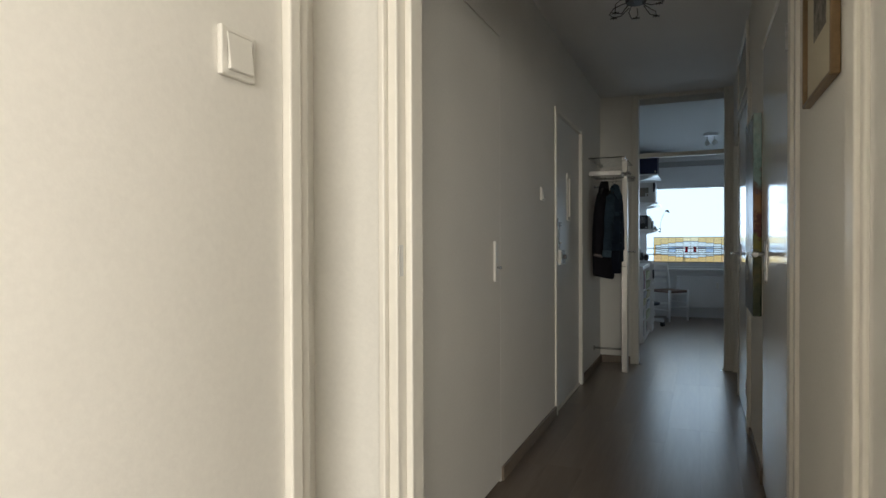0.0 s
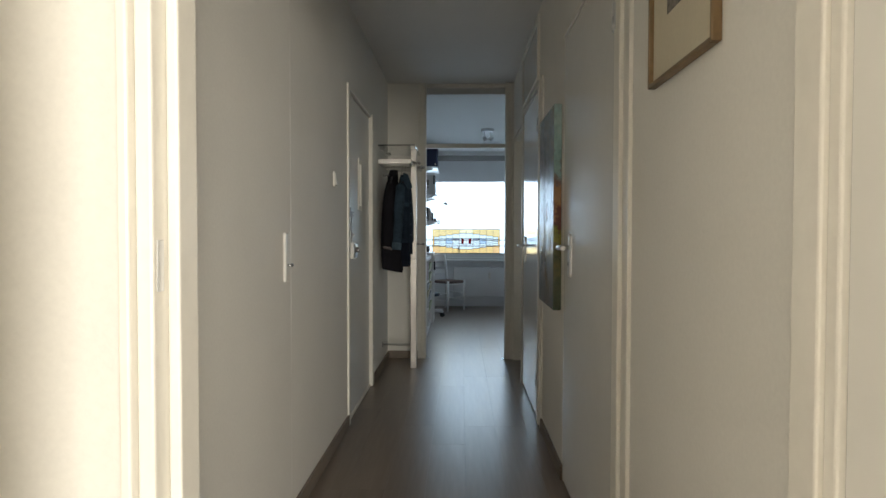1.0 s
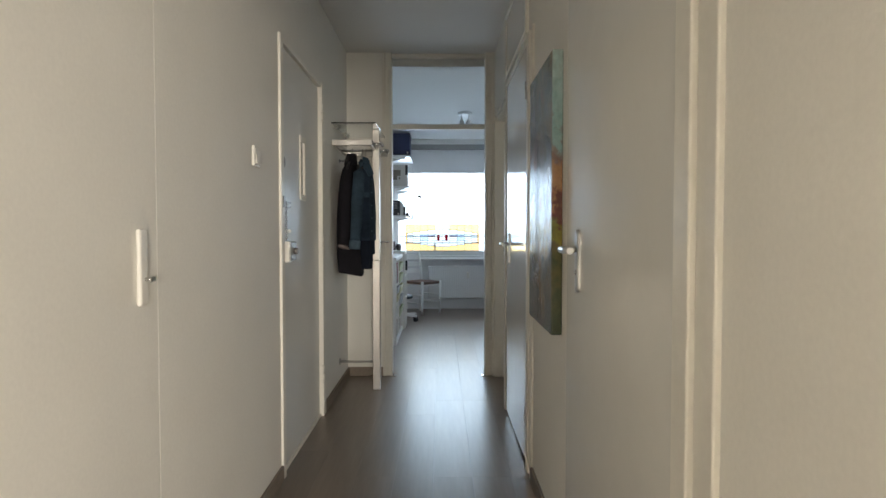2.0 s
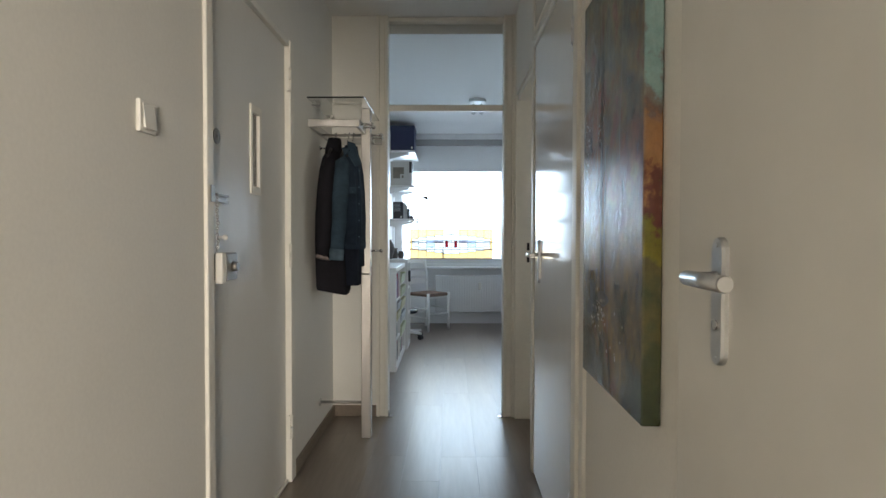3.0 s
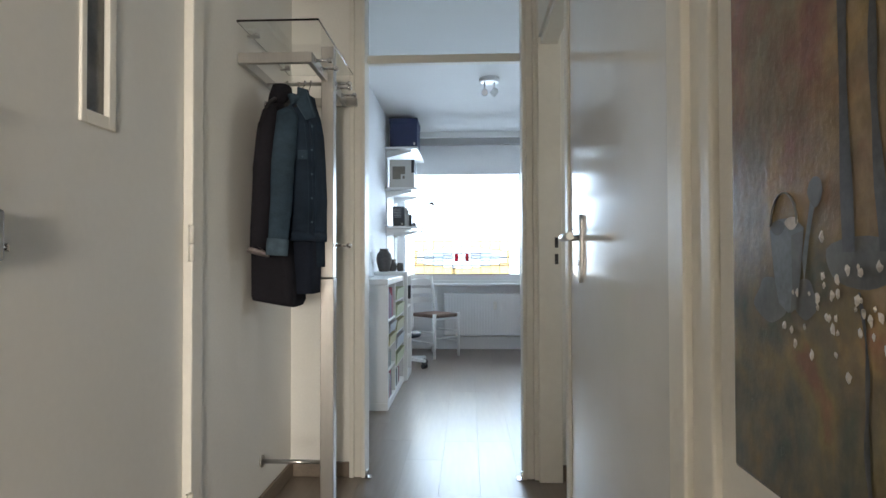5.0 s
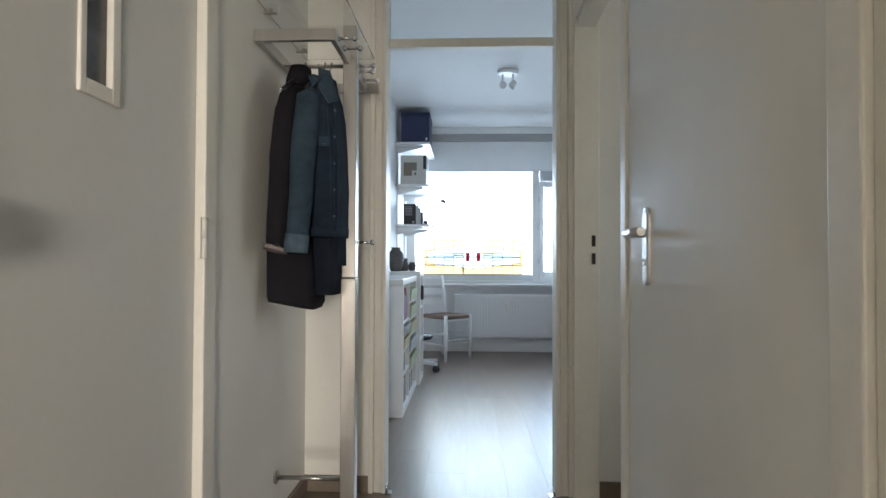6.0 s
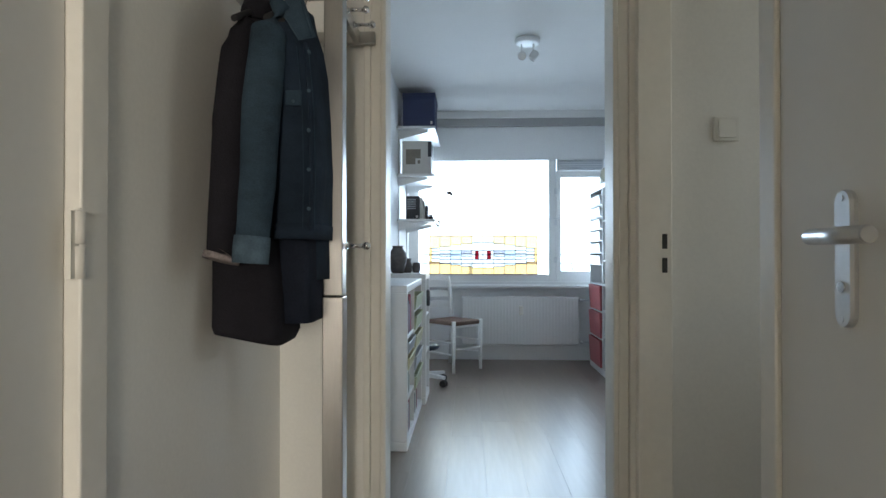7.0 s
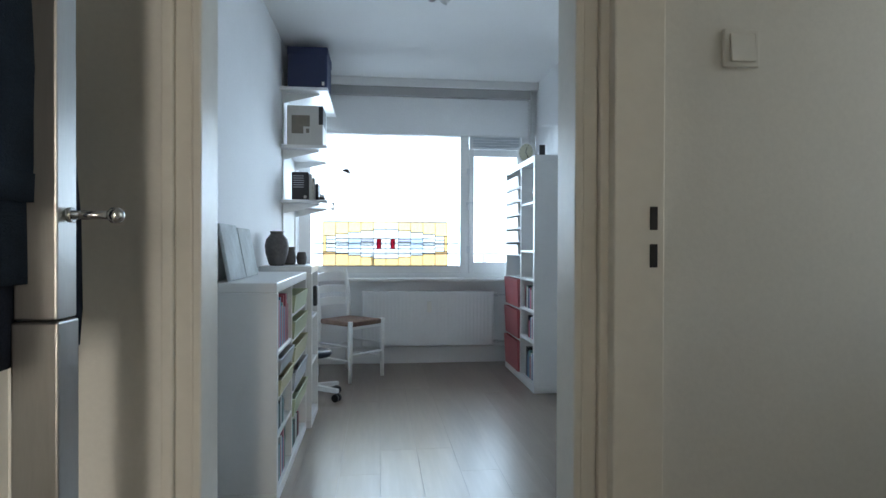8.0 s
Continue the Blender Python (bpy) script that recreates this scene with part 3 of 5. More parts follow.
fd = thing("door_5", (LX - 0.016, 0, 0), "grey-white flush front door with chain, lock and narrow slit window", "door")
fd["kind"] = "structure"
y0, y1 = FD0 + 0.055, FD1 - 0.078
sy0, sy1, sz0, sz1 = 4.254, 4.340, 1.375, 1.685
bm = bmesh.new()
for a, b, c, d in ((y0, sy0, 0.02, FDT - 0.03), (sy1, y1, 0.02, FDT - 0.03), (sy0, sy1, 0.02, sz0), (sy0, sy1, sz1, FDT - 0.03)):
    box(bm, -0.045, 0.0, a, b, c, d)
part("leaf", bm, DOOR_SATIN, fd)
sw = part("slit_window", boxed(-0.014, -0.008, sy0, sy1, sz0, sz1), SLIT_GLASS, fd, "dark narrow glass slit")
for a, b, c, d in ((sy0 - 0.019, sy0 + 0.001, sz0 - 0.022, sz1 + 0.022), (sy1 - 0.001, sy1 + 0.028, sz0 - 0.022, sz1 + 0.022), (sy0 + 0.0015, sy1 - 0.0015, sz0 - 0.022, sz0 + 0.010), (sy0 + 0.0015, sy1 - 0.0015, sz1 - 0.010, sz1 + 0.022)):
    part("bead", boxed(-0.0075, 0.007, a, b, c, d, 0.003, 2), TRIM, sw)
for z in (0.27, 1.09, 1.925):
    hinge(fd, 0.022, y1 + 0.004, z, -1, 0.11, TRIM)
bm = bmesh.new()
for r0, r1, a, b in ((0.026, 0.026, 0.0, 0.004), (0.007, 0.006, 0.004, 0.008)):
    rod(bm, (a, 3.898, 1.522), (b, 3.898, 1.522), r0, r1, 20)
part("peephole", bm, NICKEL, fd)
bm = bmesh.new()
box(bm, 0.0, 0.012, 3.845, 3.955, 1.298, 1.328, 0.002)
box(bm, 0.012, 0.024, 3.85, 3.95, 1.299, 1.307, 0.001)
box(bm, 0.012, 0.024, 3.85, 3.95, 1.319, 1.327, 0.001)
rail = part("chain_rail", bm, NICKEL, fd, "chrome door chain rail")
part("chain_plate", boxed(0.029, 0.034, 3.772, 3.800, 1.295, 1.350, 0.002), NICKEL, fd)
bm = bmesh.new()
for i in range(19):
    z = 1.318 - i * 0.0098
    ang = 0 if i % 2 else 90
    loop = []
    for k in range(8):
        a = k * math.tau / 8
        loop.append(Vector((0.0042 * math.cos(a), 0, 0.0075 * math.sin(a))))
    turnm = pose(0.032, 3.822 + 0.004 * math.sin(i * 0.9), z, 0, 0, ang + 25)
    ring = [turnm @ p for p in loop]
    for k in range(8):
        rod(bm, ring[k], ring[(k + 1) % 8], 0.0018, sides=5, caps=False)
part("chain", bm, NICKEL, rail, "hanging chrome door chain")
bm = bmesh.new()
rod(bm, (0, 3.90, 1.182), (0.022, 3.90, 1.182), 0.006, 0.005)
ball(bm, (0.028, 3.90, 1.182), 0.010)
part("knob", bm, PLASTIC, fd, "small white knob")
lock = part("lock_case", boxed(0.0, 0.044, 3.870, 3.972, 1.036, 1.130, 0.006, 2), NICKEL, fd, "nickel rim lock case")
part("keeper", boxed(0.017, 0.044, 3.832, 3.867, 1.030, 1.134, 0.006, 2), PLASTIC, lock, "cream lock keeper")
bm = bmesh.new()
rod(bm, (0.044, 3.925, 1.084), (0.062, 3.925, 1.084), 0.017, 0.015, 20)
part("lock_knob", bm, NICKEL, lock)
bm = bmesh.new()
rod(bm, (0.03, 3.968, 1.062), (0.03, 3.99, 1.062), 0.005)
box(bm, 0.024, 0.036, 3.988, 3.994, 1.054, 1.070, 0.002)
part("latch_slide", bm, CHROME, lock)


# ---- switches ----
def light_switch(at, axis, label="square cream light switch"):
    """Square rocker switch: axis is the direction in which it stands out."""
    turn = {"+x": 90, "-x": -90, "-y": 0}[axis]
    ob = thing("light_switch", at, label, "switch", "light switches", turn)
    part("plate", boxed(-0.0405, 0.0405, -0.011, 0.0, -0.0405, 0.0405, 0.003, 2), PLASTIC, ob)
    bm = boxed(-0.0285, 0.0285, -0.019, -0.0112, -0.031, 0.031, 0.002, 2)
    for v in bm.verts:
        if v.co.y < -0.014 and v.co.z > 0:
            v.co.y += 0.0065
    part("rocker", bm, PLASTIC, ob)
    return ob


light_switch((LX, 3.395, 1.487), "+x")
light_switch((-0.55, 0.505, 1.50), "+x", "square cream light switch on the living room wall")
light_switch((0.745, END - 0.015, 1.485), "-y", "square cream light switch in the dim side room")


# ---- pictures on the right wall ----
pic = thing("framed_engraving", (RX, 1.465, 1.555), "gilt framed grey engraving in a wide cream mat", "picture")
w, hgt, t = 0.39, 0.50, 0.011
for nm, a in (("frame_side", (-0.022, -0.001, -w / 2, -w / 2 + t, 0, hgt)), ("frame_side", (-0.022, -0.001, w / 2 - t, w / 2, 0, hgt)), ("frame_rail", (-0.022, -0.001, -w / 2 + t, w / 2 - t, 0, t)), ("frame_rail", (-0.022, -0.001, -w / 2 + t, w / 2 - t, hgt - t, hgt))):
    part(nm, boxed(*a, 0.003, 2), GOLD_FRAME, pic)
part("mat_board", boxed(-0.010, -0.002, -w / 2 + t, w / 2 - t, t, hgt - t), MAT_BOARD, pic)
part("print", boxed(-0.0112, -0.0102, -0.080, 0.085, 0.15, 0.38), ENGRAVING, pic, "grey engraving of trees")

paint = thing("oil_painting", (RX, 3.075, 0.812), "unframed oil painting of blossoming stems in reds, browns and olive", "painting")
bm = boxed(-0.040, -0.001, 0.0, 0.528, 0.0, 1.015, 0.004, 2)
part("canvas", bm, OIL, paint)
rng = random.Random(4)
STEMS = ((0.322, 0.23, 0.98, 0.010, 0.0062), (0.288, 0.23, 0.60, 0.004, 0.0050), (0.296, 0.01, 0.20, 0.016, 0.0034), (0.238, 0.02, 0.20, 0.024, 0.0040), (0.365, 0.45, 0.98, 0.012, 0.0024), (0.165, 0.55, 0.95, -0.02, 0.0022))
for y, z0, z1, lean, wide in STEMS:
    bm = bmesh.new()
    n, last = 16, None
    for k in range(n + 1):
        q = k / n
        yy, zz, hw2 = y + lean * q + 0.004 * math.sin(7 * q + y * 40), z0 + (z1 - z0) * q, wide * (1.1 - 0.7 * q + 0.25 * math.sin(23 * q + y * 60))
        pair = (bm.verts.new((-0.0412, yy - hw2, zz)), bm.verts.new((-0.0412, yy + hw2, zz)))
        if last:
            bm.faces.new((last[0], last[1], pair[1], pair[0]))
        last = pair
    part("painted_stem", bm, STEM_PAINT, paint)
for ya, za, yb, zb in ((0.33, 0.50, 0.27, 0.60), (0.33, 0.76, 0.27, 0.90), (0.37, 0.82, 0.43, 0.92), (0.44, 0.6, 0.40, 0.75)):
    bm = bmesh.new()
    bm.faces.new([bm.verts.new((-0.0413, u, v)) for u, v in ((ya - 0.002, za), (ya + 0.002, za), (yb + 0.001, zb), (yb - 0.001, zb))])
    part("painted_twig", bm, STEM_PAINT, paint)
bm = bmesh.new()
spots = [(0.335 + rng.gauss(0, 0.045), 0.185 + rng.gauss(0, 0.026)) for _ in range(38)] + [(0.47 + rng.gauss(0, 0.010), 0.70 - 0.011 * k + rng.gauss(0, 0.006)) for k in range(18)]
spots += [(0.33 + rng.gauss(0, 0.02), 0.64 + rng.gauss(0, 0.02)) for _ in range(14)] + [(0.17 + rng.gauss(0, 0.05), 0.14 + rng.gauss(0, 0.03)) for _ in range(8)]
for y, z in spots:
    if not (0.02 < y < 0.51 and 0.03 < z < 0.98):
        continue
    r = rng.uniform(0.0018, 0.0040)
    ring = [bm.verts.new((-0.0414, y + r * rng.uniform(0.6, 1.2) * math.cos(a), z + 1.3 * r * rng.uniform(0.6, 1.2) * math.sin(a))) for a in (k * math.tau / 9 for k in range(9))]
    top = bm.verts.new((-0.0428, y, z))
    for k in range(9):
        bm.faces.new((ring[k], ring[(k + 1) % 9], top))
tagged(part("painted_blossoms", bm, BLOSSOM_PAINT, paint), kind="stuff")


def dab(cy, cz, hy, hz, mat, x, name, wob=0.12, sharp=1.0):
    b2 = bmesh.new()
    b2.faces.new([b2.verts.new((x, cy + hy * math.cos(a) * (1 + wob * math.sin(3 * a + cz * 50)) * (1 - sharp * 0.25 * (math.sin(a) < 0) * abs(math.sin(a))), cz + hz * math.sin(a))) for a in (k * math.tau / 22 for k in range(22))])
    return part(name, b2, mat, paint)


def painted_patch(name, outline, mat, x):
    b2 = bmesh.new()
    b2.faces.new([b2.verts.new((x, u, v)) for u, v in outline])
    return part(name, b2, mat, paint)


dab(0.445, 0.186, 0.030, 0.022, SHADE_PAINT, -0.0405, "painted_shade", 0.25)
dab(0.308, 0.222, 0.052, 0.020, SHADE_PAINT, -0.0405, "painted_shrub", 0.14)
dab(0.385, 0.190, 0.018, 0.018, SHADE_PAINT, -0.0405, "painted_shade", 0.2)
jug = painted_patch("painted_can", [(0.443, 0.252), (0.436, 0.210), (0.428, 0.184), (0.412, 0.176), (0.398, 0.182), (0.390, 0.215), (0.385, 0.252), (0.400, 0.262), (0.428, 0.262)], JUG_PAINT, -0.0408)
painted_patch("painted_can_shade", [(0.405, 0.246), (0.404, 0.200), (0.408, 0.176), (0.398, 0.181), (0.390, 0.215), (0.385, 0.250)], SHADE_PAINT, -0.0410)
painted_patch("painted_spout", [(0.388, 0.225), (0.381, 0.250), (0.374, 0.276), (0.367, 0.274), (0.376, 0.245), (0.385, 0.205)], JUG_PAINT, -0.0409)
dab(0.367, 0.281, 0.011, 0.013, SHADE_PAINT, -0.0411, "painted_rose", 0.05)
dab(0.428, 0.254, 0.013, 0.007, STEM_PAINT, -0.0412, "painted_can_mouth", 0.0)
dab(0.404, 0.257, 0.011, 0.006, BLOSSOM_PAINT, -0.0412, "painted_can_rim", 0.1)
bm = bmesh.new()
tube(bm, [(-0.0411, 0.418 + 0.023 * math.cos(a), 0.256 + 0.030 * math.sin(a)) for a in (k * math.pi / 10 for k in range(11))], 0.0011, 6)
part("painted_can_handle", bm, HANDLE_PAINT, paint)


# ---- coat rack ----
rack = thing("coat_rack", (0, 0, 0), "brushed steel wall coat rack with glass shelf and knob hooks", "coat rack")
PX0, PX1, PY0, PY1 = -0.484, -0.428, 5.365, 5.42
bm = bmesh.new()
box(bm, PX0, PX1, PY0, PY1, 0.0, 0.962, 0.003, 2)
box(bm, PX0 + 0.002, PX1 - 0.002, PY0 + 0.002, PY1 - 0.002, 0.964, 1.9215, 0.003, 2)
part("post", bm, STEEL, rack)
for nm, d in (("front_bar", (-0.733, -0.455, 5.118, 5.138, 1.773, 1.813)), ("back_bar", (-0.733, -0.405, 5.75, 5.77, 1.773, 1.813)), ("wall_bar", (-0.734, -0.714, 5.1385, 5.7495, 1.773, 1.813)), ("side_bar", (-0.475, -0.455, 5.1385, 5.7495, 1.773, 1.813))):
    part(nm, boxed(*d, 0.002, 2), STEEL, rack)
shelf = part("glass_shelf", boxed(-0.733, -0.425, 5.10, 5.76, 1.922, 1.930, 0.0015), CLEAR, rack, "clear glass hat shelf")
shelf.visible_shadow = False
for y in (5.22, 5.62):
    bm = bmesh.new()
    box(bm, LX, -0.700, y - 0.010, y + 0.010, 1.906, 1.914, 0.002)
    rod(bm, (-0.700, y, 1.908), (-0.700, y, 1.9215), 0.013, 0.013)
    part("shelf_support", bm, STEEL, rack)
bm = bmesh.new()
rod(bm, (-0.7135, 5.392, 1.772), (PX0, 5.392, 1.772), 0.0075)
for x in (-0.640, -0.585):
    rod(bm, (x, 5.392, 1.772), (x + 0.008, 5.392, 1.772), 0.0105)
part("hanging_rail", bm, STEEL, rack)
bm = bmesh.new()
rod(bm, (LX, 5.392, 0.205), (PX0, 5.392, 0.205), 0.009)
rod(bm, (LX, 5.392, 0.205), (LX + 0.007, 5.392, 0.205), 0.024, sides=20)
part("foot_bar", bm, STEEL, rack)


def knob_hook(x, y, z):
    bm = bmesh.new()
    rod(bm, (x, y, z), (x + 0.052, y, z), 0.0058)
    rod(bm, (x, y, z), (x + 0.006, y, z), 0.010)
    ball(bm, (x + 0.058, y, z), 0.0112)
    part("knob_hook", bm, CHROME, rack)


for y in (5.165, 5.262, 5.53, 5.645):
    knob_hook(-0.455, y, 1.794)
knob_hook(PX1, 5.392, 1.772)
knob_hook(PX1, 5.392, 1.098)
bm = bmesh.new()
rod(bm, (LX, 5.42, 1.70), (-0.728, 5.42, 1.70), 0.013)
rod(bm, (-0.728, 5.42, 1.70), (-0.700, 5.42, 1.70), 0.0055)
ball(bm, (-0.694, 5.42, 1.70), 0.011)
part("wall_hook", bm, CHROME, rack)


# ---- garments ----
def hanger(parent, x, y):
    bm = bmesh.new()
    pts = [(x, y, 1.690), (x, y + 0.02, 1.725)] + [(x, 5.392 - 0.014 * math.cos(a), 1.768 + 0.018 * math.sin(a)) for a in (radians(d) for d in range(-20, 200, 22))]
    tube(bm, pts, 0.0022, 7)
    h = part("hanger", bm, CHROME, parent, "wire hanger hook")
    bm = bmesh.new()
    tube(bm, [(x, y - 0.17, 1.615), (x, y - 0.08, 1.665), (x, y, 1.69), (x, y + 0.08, 1.665), (x, y + 0.17, 1.615)], 0.008, 8)
    part("arms", bm, BLACK, h)


def sleeve(parent, points, radii, mat, rough, seed, name="sleeve"):
    bm = bmesh.new()
    tube(bm, points, radii, 18)
    bmesh.ops.subdivide_edges(bm, edges=[e for e in bm.edges if e.calc_length() > 0.06], cuts=4)
    for v in bm.verts:
        n = noise.noise(Vector((v.co.x * 14 + seed, v.co.y * 14, v.co.z * 5))) + 0.6 * noise.noise(Vector((v.co.x * 30, v.co.y * 30 + seed, v.co.z * 22)))
        v.co += Vector((0.7, -0.7, 0)) * rough * n
    for f in bm.faces:
        f.smooth = True
    return part(name, bm, mat, parent)


coat = thing("long_coat", (0, 0, 0), "long charcoal wool coat with plaid cuff hanging on the rack", "coat", "hanging clothes")
bm = bmesh.new()
secs = []
for z, cx, hx, y0, y1 in ((0.872, -0.628, 0.082, 5.18, 5.38), (0.89, -0.630, 0.084, 5.17, 5.41), (1.0, -0.638, 0.084, 5.18, 5.43), (1.15, -0.645, 0.082, 5.185, 5.47), (1.3, -0.648, 0.08, 5.19, 5.50),
                          (1.45, -0.648, 0.072, 5.18, 5.56), (1.55, -0.645, 0.062, 5.17, 5.55), (1.62, -0.640, 0.052, 5.19, 5.51), (1.66, -0.635, 0.042, 5.23, 5.45), (1.70, -0.63, 0.034, 5.27, 5.37), (1.725, -0.63, 0.030, 5.28, 5.36)):
    secs.append(((cx, (y0 + y1) / 2, z), hx, (y1 - y0) / 2, 0.32 + 0.38 * min(1.0, max(0.0, (z - 0.9) / 0.5))))
loft(bm, secs, 40, 0.010, 1.3)
for v in bm.verts:
    low = max(0.0, min(1.0, (1.0 - v.co.z) / 0.15))
    v.co.z -= low * 0.20 * (v.co.x + 0.63)
part("body", bm, COAT, coat)
sl = sleeve(coat, [(-0.625, 5.20, 1.63), (-0.636, 5.165, 1.55), (-0.643, 5.145, 1.38), (-0.645, 5.13, 1.22), (-0.650, 5.12, 1.075)], [0.022, 0.036, 0.040, 0.038, 0.035], COAT, 0.006, 5.0)
bm = bmesh.new()
tube(bm, [(-0.650, 5.12, 1.074), (-0.652, 5.118, 1.070), (-0.654, 5.116, 1.060)], [0.036, 0.041, 0.041], 18)
part("cuff", bm, PLAID, sl, "pale plaid turned-back cuff")
bm = bmesh.new()
loft(bm, [((-0.628, 5.30, 1.655), 0.045, 0.075, 0.8), ((-0.625, 5.295, 1.69), 0.040, 0.066, 0.8), ((-0.62, 5.30, 1.735), 0.032, 0.05, 0.8)], 20, 0.006, 2.0)
part("collar", bm, COAT, coat)
hanger(coat, -0.63, 5.30)

navy = thing("navy_jacket", (0, 0, 0), "dark navy jacket hanging behind the denim one", "jacket", "hanging clothes")
bm = bmesh.new()
secs = [((cx, (a + b) / 2, z), hx, (b - a) / 2, 0.34 if z < 1.2 else 0.6) for z, cx, hx, a, b in ((0.905, -0.522, 0.040, 5.24, 5.56), (0.96, -0.524, 0.044, 5.235, 5.565), (1.1, -0.527, 0.046, 5.23, 5.565), (1.3, -0.53, 0.046, 5.23, 5.56), (1.5, -0.53, 0.042, 5.22, 5.54), (1.6, -0.53, 0.03, 5.25, 5.5), (1.67, -0.53, 0.02, 5.28, 5.40))]
part("body", loft(bm, secs, 36, 0.010, 7.7), NAVY, navy)
hanger(navy, -0.53, 5.33)

jacket = thing("denim_jacket", (0, 0, 0), "faded blue denim jacket with buttoned front on a hanger", "jacket", "hanging clothes")
bm = bmesh.new()
secs = [((cx + 0.022, (a + b) / 2, z), hx, (b - a) / 2, 0.72) for z, cx, hx, a, b in ((1.125, -0.535, 0.058, 5.165, 5.46), (1.16, -0.536, 0.060, 5.16, 5.465), (1.28, -0.537, 0.060, 5.15, 5.47), (1.42, -0.54, 0.058, 5.14, 5.47), (1.54, -0.545, 0.054, 5.13, 5.46), (1.61, -0.55, 0.046, 5.15, 5.44), (1.66, -0.555, 0.036, 5.20, 5.40), (1.695, -0.555, 0.03, 5.25, 5.36))]
jb = part("body", loft(bm, secs, 40, 0.010, 3.1), DENIM_DARK, jacket)
sl = sleeve(jacket, [(-0.535, 5.165, 1.655), (-0.548, 5.125, 1.58), (-0.556, 5.105, 1.42), (-0.563, 5.10, 1.25), (-0.575, 5.095, 1.085)], [0.024, 0.040, 0.044, 0.040, 0.036], DENIM, 0.006, 9.0)
bm = bmesh.new()
tube(bm, [(-0.573, 5.095, 1.115), (-0.575, 5.094, 1.09), (-0.577, 5.093, 1.055)], [0.039, 0.040, 0.039], 18)
part("cuff", bm, DENIM_SEAM, sl, "stitched denim cuff")
bm = bmesh.new()
vs = [((-0.535, 5.205, 1.705), (-0.495, 5.19, 1.69), (-0.452, 5.15, 1.575), (-0.478, 5.125, 1.560), (-0.520, 5.15, 1.625))]
fr0 = [bm.verts.new(p) for p in vs[0]]
fr1 = [bm.verts.new(Vector(p) + Vector((0.004, 0.010, 0.004))) for p in vs[0]]
bm.faces.new(fr0)
bm.faces.new(fr1[::-1])
for k in range(5):
    bm.faces.new((fr0[k], fr1[k], fr1[(k + 1) % 5], fr0[(k + 1) % 5]))
part("collar", bm, DENIM, jacket)
bm = bmesh.new()
tube(bm, [(-0.468, 5.140, 1.56), (-0.458, 5.150, 1.40), (-0.457, 5.158, 1.25), (-0.461, 5.165, 1.13)], 0.0045, 8)
placket = part("placket", bm, DENIM_DARK, jacket)
for z in (1.18, 1.27, 1.36, 1.45, 1.54):
    bm = bmesh.new()
    rod(bm, (-0.462, 5.150, z), (-0.460, 5.140, z), 0.0045, 0.004)
    part("button", bm, DENIM_SEAM, placket)
for dx, dy in ((-0.016, -0.003), (0.009, 0.006)):
    bm = bmesh.new()
    tube(bm, [(-0.470 + dx, 5.136 + dy, 1.55), (-0.459 + dx, 5.145 + dy, 1.40), (-0.458 + dx, 5.153 + dy, 1.25), (-0.462 + dx, 5.160 + dy, 1.135)], 0.0009, 6)
    part("stitching", bm, DENIM, jacket, "stitched denim seam")
bm = bmesh.new()
tube(bm, [(-0.495, 5.188, 1.690), (-0.452, 5.148, 1.575), (-0.478, 5.123, 1.560), (-0.520, 5.148, 1.625)], 0.0016, 6)
part("stitching", bm, DENIM_SEAM, jacket, "pale stitched collar edge")
bm = boxed(-0.513, -0.476, 5.134, 5.141, 1.415, 1.450, 0.002)
for v in bm.verts:
    v.co.y += (v.co.x + 0.513) * 0.05
flap = part("pocket_flap", bm, DENIM, jacket, "buttoned denim chest pocket flap")
part("flap_button", rod(bmesh.new(), (-0.494, 5.137, 1.424), (-0.494, 5.131, 1.424), 0.0035), DENIM_SEAM, flap)
bm = bmesh.new()
loft(bm, [((-0.513, 5.31, 1.112), 0.058, 0.149, 0.72), ((-0.513, 5.31, 1.148), 0.0595, 0.1505, 0.72)], 36, 0.0)
part("waistband", bm, DENIM_DARK, jacket)
bm = bmesh.new()
loft(bm, [((-0.500, 5.40, 1.01), 0.036, 0.10, 0.75), ((-0.502, 5.40, 1.2), 0.038, 0.11, 0.75), ((-0.51, 5.39, 1.5), 0.038, 0.10, 0.75), ((-0.53, 5.36, 1.62), 0.03, 0.08, 0.75)], 24, 0.008, 4.4)
part("back_sleeve", bm, DENIM_DARK, jacket)
hanger(jacket, -0.555, 5.30)


